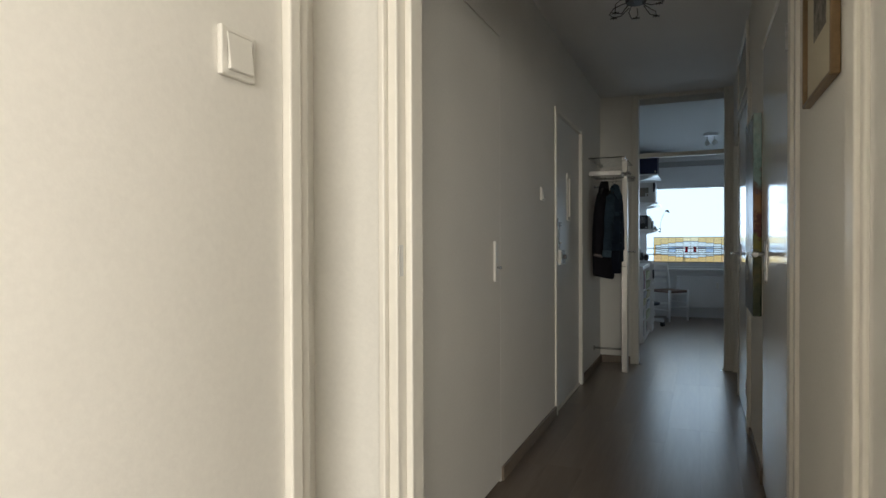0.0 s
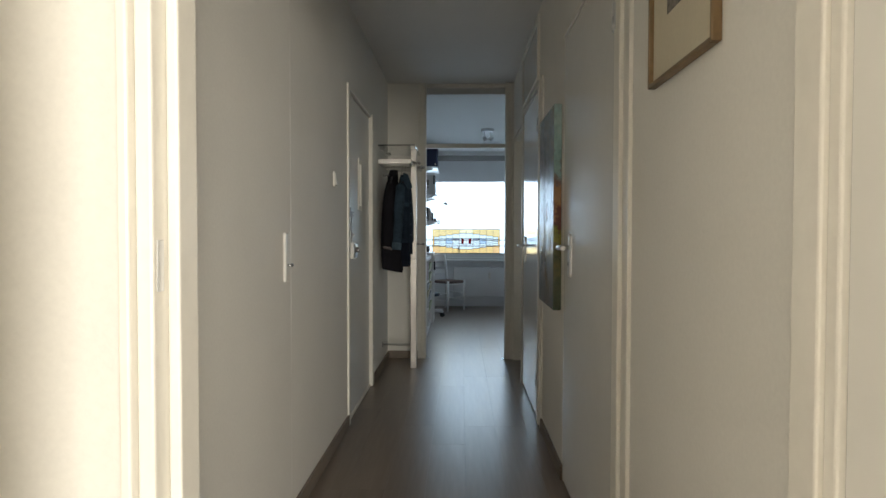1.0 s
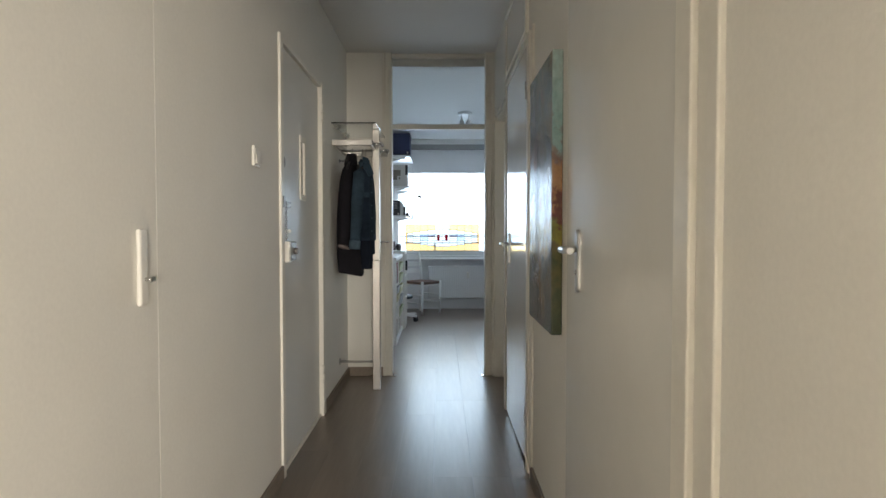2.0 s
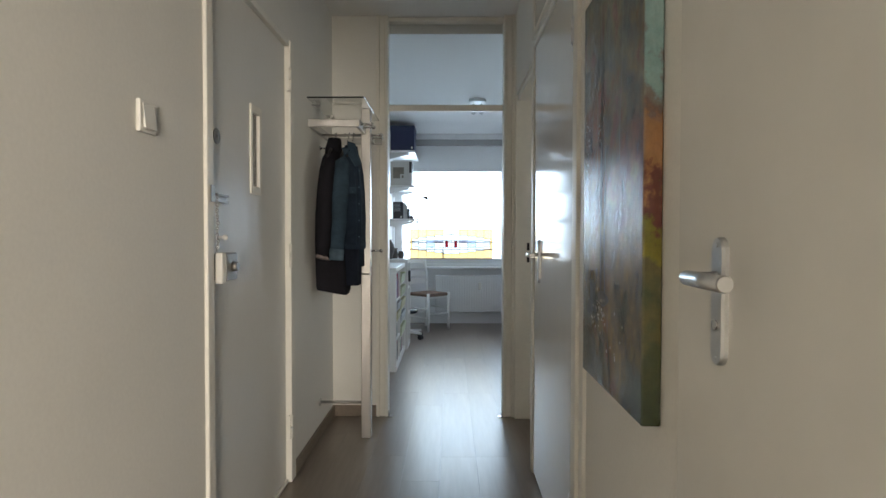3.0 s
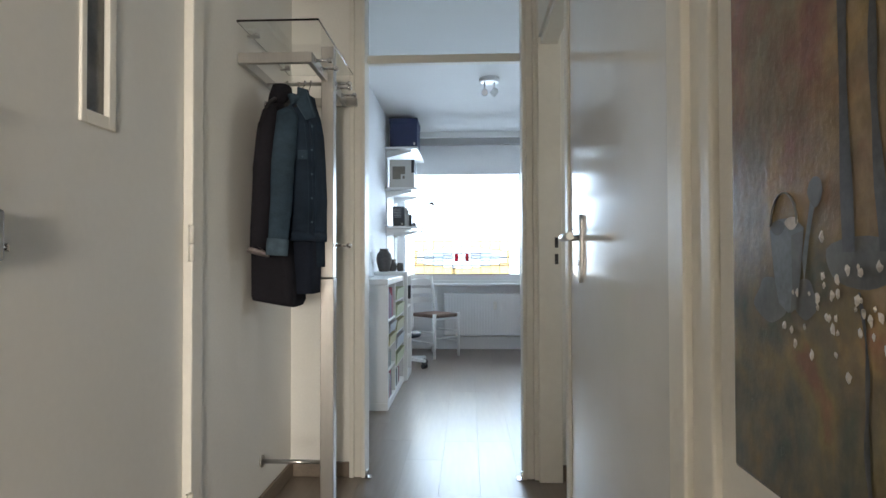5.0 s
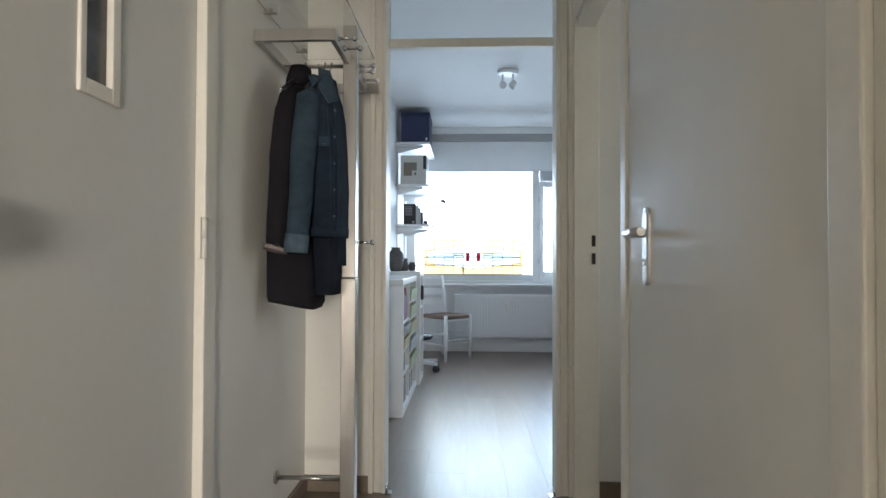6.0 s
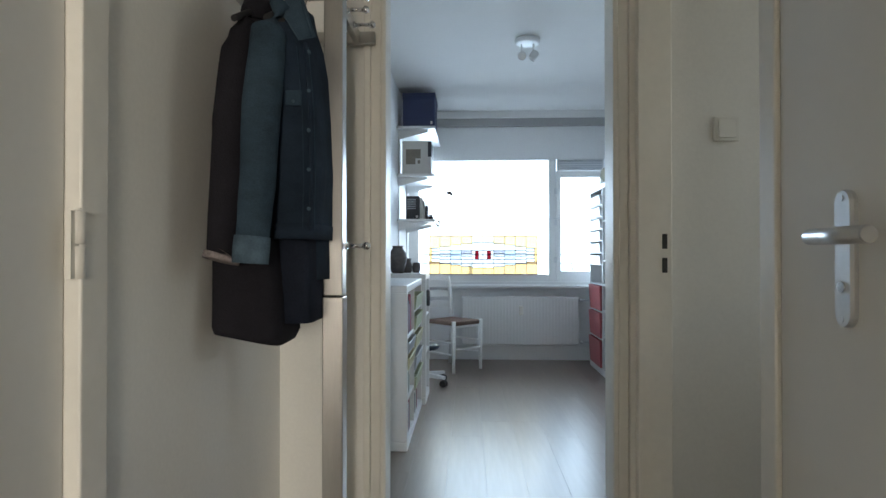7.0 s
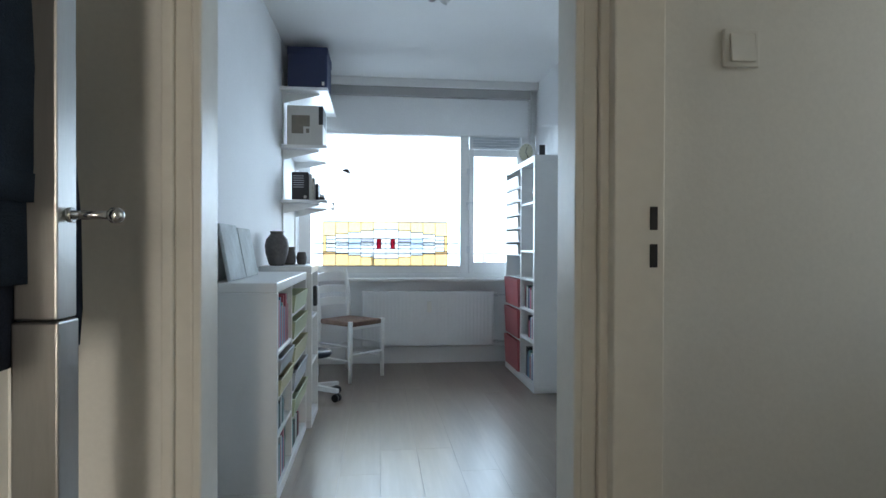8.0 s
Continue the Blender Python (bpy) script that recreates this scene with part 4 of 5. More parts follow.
# ---- hallway ceiling lamp ----
lamp = thing("ceiling_lamp", (-0.165, 3.30, CEIL), "small dark wire ceiling lamp with curling arms and star tips", "lamp")
part("base", lathe(bmesh.new(), [(0.052, -0.062), (0.058, -0.055), (0.060, -0.006), (0.052, 0.0)]), DARK_METAL, lamp)
for k in range(6):
    a = k * math.tau / 6 - 0.35
    d = Vector((math.cos(a), math.sin(a), 0))
    side = Vector((-d.y, d.x, 0))
    reach, drop = (0.16, 0.14, 0.17)[k % 3], (0.105, 0.125, 0.09)[k % 3]
    pts = [d * 0.03 + Vector((0, 0, -0.05)), d * 0.07 + side * 0.02 + Vector((0, 0, -0.055)), d * 0.12 + side * 0.03 + Vector((0, 0, -0.07)), d * reach + side * 0.01 + Vector((0, 0, -0.09)), d * (reach - 0.015) - side * 0.015 + Vector((0, 0, -drop)), d * (reach - 0.06) - side * 0.02 + Vector((0, 0, -drop)), d * 0.045 - side * 0.01 + Vector((0, 0, -0.075))]
    arm = part("wire_arm", tube(bmesh.new(), pts, 0.0028, 7), DARK_METAL, lamp)
    bm = bmesh.new()
    c = pts[4]
    for j in range(3):
        b2 = j * math.pi / 3
        q = d * math.cos(b2) * 0.022 + side * math.sin(b2) * 0.022
        rod(bm, c - q + Vector((0, 0, -0.003)), c + q + Vector((0, 0, -0.003)), 0.002, sides=6)
    ball(bm, c, 0.007, 8)
    part("star_tip", bm, DARK_METAL, arm)


# ---- study: window ----
win = tagged(new("window_1"), "wide white study window with a fixed pane and a narrow opening sash", "window", kind="structure")
GY = BACK + 0.045
def wbar(name, x0, x1, z0, z1, d0=0.0, d1=0.09, mat=WHITE):
    return part(name, boxed(x0, x1, BACK + d0, BACK + d1, z0, z1, 0.003, 2), mat, win)


wbar("frame_side", RL, -0.615, 0.80, 2.058)
wbar("frame_side", 1.28, RR, 0.80, 2.058)
wbar("frame_bottom", RL, RR, 0.767, 0.7995)
wbar("frame_bottom", -0.6145, 0.7145, 0.80, 0.872, 0.012)
wbar("frame_top", -0.6145, 0.7145, 2.035, 2.058)
wbar("mullion", 0.715, 0.792, 0.80, 2.058, -0.004)
sash = thing("sash", (0, 0, 0), "", "")
sash.parent = win
for nm, a in (("stile", (0.793, 0.838, 0.80, 1.925)), ("stile", (1.235, 1.279, 0.80, 1.925)), ("rail", (0.8385, 1.2345, 0.80, 0.905)), ("rail", (0.8385, 1.2345, 1.86, 1.925))):
    part(nm, boxed(a[0], a[1], BACK - 0.012, BACK + 0.05, a[2], a[3], 0.004, 2), WHITE, sash)
for a in ((-0.6145, 0.7145, 0.872, 2.035), (0.8385, 1.2345, 0.905, 1.86)):
    p = part("pane", boxed(a[0], a[1], GY - 0.003, GY + 0.003, a[2], a[3]), PANE, win)
    p.visible_shadow = False
vent = part("vent_grille", boxed(0.80, 1.275, BACK + 0.01, BACK + 0.06, 1.93, 2.055, 0.003), ALU, win, "grey ventilation grille over the sash")
for k in range(4):
    part("louvre", boxed(0.83, 1.255, BACK - 0.006, BACK + 0.012, 1.948 + k * 0.024, 1.962 + k * 0.024, 0.002), GREY_BIN, vent)
for z in (1.02, 1.40, 1.72):
    part("window_hinge", boxed(0.772, 0.800, BACK - 0.022, BACK - 0.0045, z - 0.03, z + 0.03, 0.004, 2), ALU, win)
bm = bmesh.new()
rod(bm, (0.76, BACK - 0.03, 1.44), (0.83, BACK - 0.03, 1.44), 0.006)
rod(bm, (0.825, BACK - 0.03, 1.44), (0.825, BACK - 0.012, 1.44), 0.009)
part("window_catch", bm, ALU, win)
structure("window_sill", boxed(RL, RR, BACK - 0.15, BACK + 0.01, 0.742, 0.7665, 0.006, 2), WHITE, "white window sill board", "sill")
blind = thing("roller_blind", (0, 0, 0), "white roller blind pulled up above the window", "blind")
part("fabric", boxed(RL + 0.06, 1.33, BACK - 0.028, BACK - 0.022, 2.052, 2.375), WALL_COOL, blind)
part("cassette", boxed(RL + 0.03, 1.345, BACK - 0.075, BACK - 0.001, 2.376, 2.4545, 0.004), GREY_RAIL, blind, "grey blind cassette under the beam")
part("hem_bar", boxed(RL + 0.06, 1.33, BACK - 0.032, BACK - 0.018, 2.04, 2.0515, 0.002), WHITE, blind)
pipe = thing("heating_pipe", (1.345, BACK - 0.05, 0), "white painted heating pipe in the corner", "pipe")
bm = bmesh.new()
rod(bm, (0, 0, 0), (0, 0, 2.455), 0.017, sides=16)
part("pipe", bm, WHITE, pipe)

# stained glass panel hung before the pane
sg = thing("stained_glass_panel", (-0.505, BACK - 0.028, 0.873), "leaded glass panel in amber, white, blue and ruby at the window", "stained glass")
COLS, W, H = 10, 1.10, 0.389
cw = W / COLS
lead = bmesh.new()
sharing = {}


def pane_piece(x0, x1, z0, z1, mat):
    key = (round(x1 - x0, 3), round(z1 - z0, 3), mat.name)
    if key not in sharing:
        sharing[key] = mesh_of("glass_piece", boxed(0.0, x1 - x0 - 0.002, -0.002, 0.002, 0.0, z1 - z0 - 0.002), mat)
    ob = new("glass_piece", sharing[key])
    ob.parent = sg
    ob.location = (x0 + 0.001, 0.0, z0 + 0.001)
    ob.visible_shadow = False
    for a in ((x0 - 0.0025, x0 + 0.0025, z0, z1), (x1 - 0.0025, x1 + 0.0025, z0, z1), (x0, x1, z0 - 0.004, z0 + 0.004), (x0, x1, z1 - 0.004, z1 + 0.004)):
        box(lead, a[0], a[1], -0.004, 0.004, a[2], a[3])


for i in range(COLS):
    k = min(i, COLS - 1 - i)
    x0, x1 = i * cw, (i + 1) * cw
    hb = (0.125, 0.108, 0.092, 0.078, 0.064)[k]
    pane_piece(x0, x1, 0.0, hb, (SG_ORANGE, SG_YELLOW, SG_YELLOW, SG_YELLOW, SG_YELLOW)[k])
    pane_piece(x0, x1, H - hb, H, (SG_PALE, SG_PALE, SG_PALE, SG_PALE, SG_CREAM)[k])
    m0, m1 = 0.150, 0.240
    if k == 0:
        s0, s1 = (x0, x0 + 0.028) if i == 0 else (x1 - 0.028, x1)
        r0, r1 = (x0 + 0.028, x1) if i == 0 else (x0, x1 - 0.028)
        pane_piece(s0, s1, hb, H - hb, SG_YELLOW)
        for j in range(4):
            pane_piece(r0, r1, hb + (H - 2 * hb) * j / 4, hb + (H - 2 * hb) * (j + 1) / 4, SG_WHITE)
        continue
    pane_piece(x0, x1, hb, m0, SG_WHITE)
    pane_piece(x0, x1, m1, H - hb, SG_WHITE)
    if k == 2:
        pane_piece(x0, x1, m0, m1, SG_BLUE)
    elif k == 4:
        s0, s1 = (x0 + 0.030, x0 + 0.068) if i == 4 else (x1 - 0.068, x1 - 0.030)
        pane_piece(x0, s0, m0, m1, SG_WHITE)
        pane_piece(s0, s1, m0, m1, SG_RED)
        pane_piece(s1, x1, m0, m1, SG_WHITE)
    else:
        for j in range(3):
            pane_piece(x0, x1, m0 + 0.03 * j, m0 + 0.03 * (j + 1), SG_LILAC if k == 3 and j == 2 else SG_WHITE)
part("lead_came", lead, LEAD, sg, "thin grey lead cames")
for x in (0.12, 0.98):
    part("clip", boxed(x - 0.006, x + 0.006, -0.004, 0.030, -0.004, 0.008, 0.001), CHROME, sg)

# plain bright cloud beyond the balcony
m, nt, b = material("bright_cloud")
b.inputs["Base Color"].default_value = (0.0, 0.0, 0.0, 1)
b.inputs["Emission Color"].default_value = (0.66, 0.84, 1.0, 1)
b.inputs["Emission Strength"].default_value = 1.95
structure("backdrop", boxed(-26, 27, 30.0, 30.2, -8, 24), m, "plain bright overcast sky", "backdrop")

# balcony rail outside
rail_out = thing("balcony_railing", (0, BACK + 1.3, 0), "pale balcony railing outside the window", "railing")
for z in (0.95, 1.06):
    part("rail", boxed(-3.0, 4.0, -0.015, 0.015, z, z + 0.025, 0.004), OUTSIDE, rail_out)
for k in range(6):
    part("post", boxed(-2.6 + 1.25 * k, -2.56 + 1.25 * k, -0.015, 0.015, 0.0, 0.949), OUTSIDE, rail_out)
structure("balcony_slab", boxed(-3.0, 4.0, BACK + 0.12, BACK + 1.4, -0.2, 0.0), OUTSIDE, "pale concrete balcony floor", "balcony")

# radiator
rad = thing("radiator", (-0.165, BACK - 0.055, 0.165), "white panel radiator under the window", "radiator")
bm = boxed(0.0, 1.17, -0.045, 0.0, 0.0, 0.485, 0.010, 3)
part("panel", bm, WHITE, rad)
for k in range(35):
    x = 0.03 + k * 0.0325
    part("rib", boxed(x, x + 0.017, -0.0468, -0.0445, 0.02, 0.465, 0.0011), WHITE, rad)
part("bracket", boxed(0.1, 0.13, 0.0, 0.055, 0.1, 0.4), WHITE, rad)
part("bracket", boxed(1.02, 1.05, 0.0, 0.055, 0.1, 0.4), WHITE, rad)
for z in (0.03, 0.45):
    bm = bmesh.new()
    tube(bm, [(1.17, -0.022, z), (1.23, -0.022, z), (1.36, -0.022, z)], 0.008, 10)
    rod(bm, (1.185, -0.022, z), (1.215, -0.022, z), 0.016, sides=14)
    part("valve_pipe", bm, ALU, rad, "chrome valve and pipe")
part("heat_meter", boxed(0.572, 0.610, -0.072, -0.0495, 0.30, 0.395, 0.005, 2), PLASTIC, rad, "small white heat cost meter")

# chair
ch = thing("rush_seat_chair", (-0.245, 9.445, 0), "white ladder-back wooden chair with brown rush seat", "chair", turn=46.2)
hw, hd, sz = 0.178, 0.185, 0.455
for x in (-hw, hw):
    part("front_leg", tube(bmesh.new(), [(x, -hd, 0.0), (x * 0.985, -hd + 0.004, 0.22), (x * 0.99, -hd, sz + 0.012)], [0.015, 0.019, 0.020], 12), CHAIR_PAINT, ch)
    part("back_leg", tube(bmesh.new(), [(x * 0.92, hd + 0.03, 0.0), (x * 0.92, hd, sz), (x * 0.94, hd + 0.02, 0.66), (x * 0.95, hd + 0.055, 0.86)], [0.014, 0.019, 0.018, 0.014], 12), CHAIR_PAINT, ch)
for z in (0.16, 0.27):
    for x in (-hw, hw):
        part("stretcher", rod(bmesh.new(), (x * 0.985, -hd, z), (x * 0.92, hd, z), 0.009), CHAIR_PAINT, ch)
for y, z, q in ((-hd, 0.21, 0.985), (hd + 0.01, 0.23, 0.92)):
    part("stretcher", rod(bmesh.new(), (-hw * q, y, z), (hw * q, y, z), 0.009), CHAIR_PAINT, ch)
for z, h0 in ((0.585, 0.055), (0.685, 0.055), (0.785, 0.062)):
    bm = bmesh.new()
    n = 12
    grid = []
    for k in range(n + 1):
        u = -1 + 2 * k / n
        x = u * hw * 0.93
        y = hd + 0.018 + (z - 0.455) * 0.09 + 0.022 * (1 - u * u)
        top = z + h0 / 2 + 0.016 * (1 - u * u)
        grid.append([bm.verts.new((x, y - 0.006, z - h0 / 2 + 0.006 * (1 - u * u))), bm.verts.new((x, y - 0.006, top)), bm.verts.new((x, y + 0.006, top)), bm.verts.new((x, y + 0.006, z - h0 / 2 + 0.006 * (1 - u * u)))])
    for g0, g1 in zip(grid, grid[1:]):
        for k in range(4):
            bm.faces.new((g0[k], g0[(k + 1) % 4], g1[(k + 1) % 4], g1[k]))
    bm.faces.new(grid[0][::-1])
    bm.faces.new(grid[-1])
    bmesh.ops.recalc_face_normals(bm, faces=bm.faces)
    part("ladder_slat", bm, CHAIR_PAINT, ch)
bm = boxed(-hw + 0.012, hw - 0.012, -hd - 0.006, hd - 0.01, sz - 0.030, sz + 0.010, 0.012, 3)
part("seat", bm, RUSH, ch, "woven brown rush seat")
for a in ((-hw, hw, -hd - 0.004, -hd + 0.014), (-hw * 0.92, hw * 0.92, hd - 0.012, hd + 0.006)):
    part("seat_rail", boxed(a[0] + 0.018, a[1] - 0.018, a[2], a[3], sz - 0.052, sz - 0.0305, 0.004), CHAIR_PAINT, ch)

# stool on castors
st = thing("swivel_stool", (-0.475, 8.76, 0), "low swivel stool with dark vinyl seat on white castor base", "stool")
part("seat", lathe(bmesh.new(), [(0.09, 0.285), (0.125, 0.292), (0.135, 0.31), (0.130, 0.328), (0.10, 0.336), (0.02, 0.338)]), STOOL_SEAT, st)
part("column", lathe(bmesh.new(), [(0.022, 0.07), (0.022, 0.18), (0.015, 0.181), (0.015, 0.285)]), WHITE, st)
for k in range(5):
    a = math.radians(-32 + 72 * k)
    d = Vector((math.cos(a), math.sin(a), 0))
    n = Vector((-d.y, d.x, 0))
    bm = bmesh.new()
    ring0 = [bm.verts.new(p) for p in (n * 0.02 + Vector((0, 0, 0.10)), -n * 0.02 + Vector((0, 0, 0.10)), -n * 0.02 + Vector((0, 0, 0.065)), n * 0.02 + Vector((0, 0, 0.065)))]
    ring1 = [bm.verts.new(p + d * 0.215) for p in (n * 0.014 + Vector((0, 0, 0.085)), -n * 0.014 + Vector((0, 0, 0.085)), -n * 0.014 + Vector((0, 0, 0.060)), n * 0.014 + Vector((0, 0, 0.060)))]
    for j in range(4):
        bm.faces.new((ring0[j], ring0[(j + 1) % 4], ring1[(j + 1) % 4], ring1[j]))
    bm.faces.new(ring0[::-1])
    bm.faces.new(ring1)
    bmesh.ops.recalc_face_normals(bm, faces=bm.faces)
    arm = part("base_arm", bm, WHITE, st)
    bm = bmesh.new()
    c = d * 0.205
    for s in (-0.014, 0.014):
        p = c + n * s + Vector((0, 0, 0.026))
        rod(bm, p - n * 0.009, p + n * 0.009, 0.026, sides=16)
    rod(bm, c + Vector((0, 0, 0.03)), c + Vector((0, 0, 0.062)), 0.008)
    part("castor", bm, BLACK, arm)


# ---- study: low shelving on the left ----
def bin_drawer(parent, x, y0, y1, z0, z1, mat, depth=0.24, label="plastic drawer"):
    """A shallow plastic drawer with a sloping front and rim; x is its front, it goes back to -x."""
    bm = bmesh.new()
    s = 1 if depth > 0 else -1
    t = 0.012
    outer_b = [(x - s * t, y0 + t), (x - s * t, y1 - t), (x - depth, y1 - t), (x - depth, y0 + t)]
    outer_t = [(x, y0), (x, y1), (x - depth, y1), (x - depth, y0)]
    b = [bm.verts.new((p[0], p[1], z0)) for p in outer_b]
    u = [bm.verts.new((p[0], p[1], z1)) for p in outer_t]
    cx, cy = x - depth / 2, (y0 + y1) / 2
    iu = [bm.verts.new((cx + (p[0] - cx) * 0.94, cy + (p[1] - cy) * 0.96, z1)) for p in outer_t]
    ib = [bm.verts.new((cx + (p[0] - cx) * 0.92, cy + (p[1] - cy) * 0.93, z0 + 0.006)) for p in outer_b]
    for r0, r1 in ((b, u), (u, iu), (iu, ib)):
        for k in range(4):
            bm.faces.new((r0[k], r0[(k + 1) % 4], r1[(k + 1) % 4], r1[k]))
    bm.faces.new(b[::-1])
    bm.faces.new(ib)
    bmesh.ops.recalc_face_normals(bm, faces=bm.faces)
    return part("drawer", bm, mat, parent, label)


def row_of_books(x_front, depth, y0, y1, z, hmax, seed, lean_end=True):
    """Books standing side by side along y on a shelf, each a thing of its own; depth < 0 goes to +x."""
    r = random.Random(seed)
    y = y0
    while y < y1 - 0.02:
        th, hh, dp = r.uniform(0.014, 0.036), hmax * r.uniform(0.72, 1.0), abs(depth) * r.uniform(0.7, 0.95)
        bk = thing("book", (x_front, y, z), "upright book with a plain cloth-coloured cover", "book", "books on the shelves")
        cover = BOOKS[r.randrange(len(BOOKS))]
        s = -1 if depth > 0 else 1
        a, b = sorted((0.0, s * dp))
        bm = bmesh.new()
        box(bm, a, b, 0.0005, 0.003, 0, hh)
        box(bm, a, b, th - 0.003, th - 0.0005, 0, hh)
        sa, sb = sorted((0.0, s * 0.003))
        box(bm, sa, sb, 0.003, th - 0.003, 0, hh)
        part("cover", bm, cover, bk)
        pa, pb = sorted((s * 0.004, s * (dp - 0.004)))
        part("pages", boxed(pa, pb, 0.0032, th - 0.0032, 0.003, hh - 0.004), BOX_WHITE, bk)
        y += th


UX0, UX1 = RL + 0.012, -0.432
UT = 0.905


def shelving(name, y0, y1, dividers, top, shelves, label, ux0=UX0, ux1=UX1):
    ob = thing(name, (0, 0, 0), label, "shelf unit")
    t = 0.034
    part("top_board", boxed(ux0, ux1, y0, y1, top - 0.042, top, 0.003), WHITE, ob)
    part("base_board", boxed(ux0, ux1, y0, y1, 0.0, 0.05, 0.003), WHITE, ob)
    part("back_panel", boxed(ux0, ux0 + 0.006, y0 + t, y1 - t, 0.0505, top - 0.0425), WHITE, ob)
    for y in (y0, y1 - t):
        part("side_panel", boxed(ux0, ux1, y, y + t, 0.0505, top - 0.0425, 0.002), WHITE, ob)
    for y in dividers:
        part("divider", boxed(ux0 + 0.0065, ux1 - 0.002, y - 0.010, y + 0.010, 0.0505, top - 0.0425, 0.002), WHITE, ob)
    cells = [y0 + t] + [v for y in dividers for v in (y - 0.010, y + 0.010)] + [y1 - t]
    for i, zs in enumerate(shelves):
        for z in zs:
            part("shelf", boxed(ux0 + 0.0065, ux1 - 0.004, cells[2 * i] + 0.0005, cells[2 * i + 1] - 0.0005, z, z + 0.016, 0.002), WHITE, ob)
    return ob, cells


unit, cells = shelving("low_shelf_unit", 7.045, 8.055, [7.485], UT, [[0.255, 0.415, 0.60], [0.21, 0.335, 0.46, 0.585, 0.71]], "low white shelf unit with yellow-green drawers and books")
for z0, z1, m in ((0.432, 0.50, YELLOW_BIN), (0.52, 0.585, GREY_BIN)):
    bin_drawer(unit, UX1 + 0.014, cells[0] + 0.004, cells[1] - 0.004, z0, z1, m)
for z0, m in ((0.728, GREEN_BIN), (0.603, GREEN_BIN), (0.478, YELLOW_BIN), (0.353, GREY_BIN), (0.228, GREEN_BIN)):
    bin_drawer(unit, UX1 + 0.014, cells[2] + 0.004, cells[3] - 0.004, z0, z0 + 0.085, m)
row_of_books(UX1 - 0.015, 0.20, cells[0] + 0.01, cells[1] - 0.12, 0.050, 0.19, 3)
row_of_books(UX1 - 0.015, 0.20, cells[0] + 0.10, cells[1] - 0.01, 0.616, 0.22, 5)
row_of_books(UX1 - 0.015, 0.20, cells[2] + 0.02, cells[3] - 0.2, 0.050, 0.14, 6)
row_of_books(UX1 - 0.015, 0.20, cells[0] + 0.03, cells[1] - 0.15, 0.271, 0.13, 8)
unit2, cells2 = shelving("low_cabinet", 8.075, 8.46, [], 0.935, [[0.35, 0.62]], "low white cabinet beside the shelf unit", UX0, -0.405)
bm = bmesh.new()
part("hook_bag", boxed(-0.404, -0.380, 8.12, 8.17, 0.70, 0.82, 0.010, 3), BLACK, unit2, "black holder on the cabinet's side")

# vases and leaning canvases
def vase(name, at, prof, label, mat=VASE):
    ob = thing(name, at, label, "vase")
    part("body", lathe(bmesh.new(), prof, sides=32), mat, ob)
    return ob


vase("stoneware_vase", (-0.625, 8.22, 0.935), [(0.040, 0.0), (0.047, 0.01), (0.066, 0.075), (0.070, 0.115), (0.062, 0.155), (0.040, 0.182), (0.036, 0.192), (0.043, 0.203), (0.036, 0.203), (0.030, 0.19)], "grey stoneware vase with a narrow neck on the cabinet")
vase("dark_jug", (-0.575, 8.37, 0.935), [(0.034, 0.0), (0.042, 0.02), (0.044, 0.05), (0.034, 0.085), (0.040, 0.11), (0.034, 0.11), (0.028, 0.09)], "small dark flared jug beside the vase")
vase("dark_bowl", (-0.50, 8.385, 0.935), [(0.022, 0.0), (0.030, 0.015), (0.033, 0.045), (0.026, 0.075), (0.020, 0.078)], "small dark pot beside the jug")
for y, w, h, lab in ((7.13, 0.29, 0.245, "pale washed canvas leaning on the wall"), (7.435, 0.27, 0.235, "second pale canvas leaning on the wall")):
    cv = thing("leaning_canvas", (UX0 + 0.055, y, UT), lab, "canvas", "leaning canvases")
    bm = boxed(0.0, 0.016, 0.0, w, 0.0, h, 0.003)
    for v in bm.verts:
        v.co = Matrix.Rotation(radians(-11), 3, "Y") @ v.co
    lo = min(v.co.z for v in bm.verts)
    for v in bm.verts:
        v.co.z -= lo
    part("canvas", bm, CANVAS, cv)

# wall shelves with boxes and books
SY0, SY1, SX1 = 8.90, 9.80, -0.385
for nm, z in (("top", 2.155), ("middle", 1.745), ("lower", 1.357)):
    ws = thing("wall_shelf", (RL, 0, z), "white wall shelf on brackets", "shelf", "wall shelves")
    part("board", boxed(0.0, SX1 - RL, SY0, SY1, 0.0, 0.022, 0.002), WHITE, ws)
    for y in (SY0 + 0.1, SY1 - 0.15):
        bm = bmesh.new()
        f = [bm.verts.new(p) for p in ((0.0, y, -0.0005), (0.26, y, -0.0005), (0.26, y, -0.012), (0.0, y, -0.075))]
        g = [bm.verts.new(v.co + Vector((0, 0.012, 0))) for v in f]
        bm.faces.new(f)
        bm.faces.new(g[::-1])
        for k in range(4):
            bm.faces.new((f[k], f[(k + 1) % 4], g[(k + 1) % 4], g[k]))
        bmesh.ops.recalc_face_normals(bm, faces=bm.faces)
        part("bracket", bm, WHITE, ws)
for y in (SY0 + 0.106, SY1 - 0.144):
    up = thing("shelf_upright", (RL, y, 0.95), "slim white slotted upright carrying the wall shelves", "shelf rail", "shelf uprights")
    part("rail", boxed(0.0, 0.012, -0.012, 0.012, 0.0, 1.35, 0.002), WHITE, up)

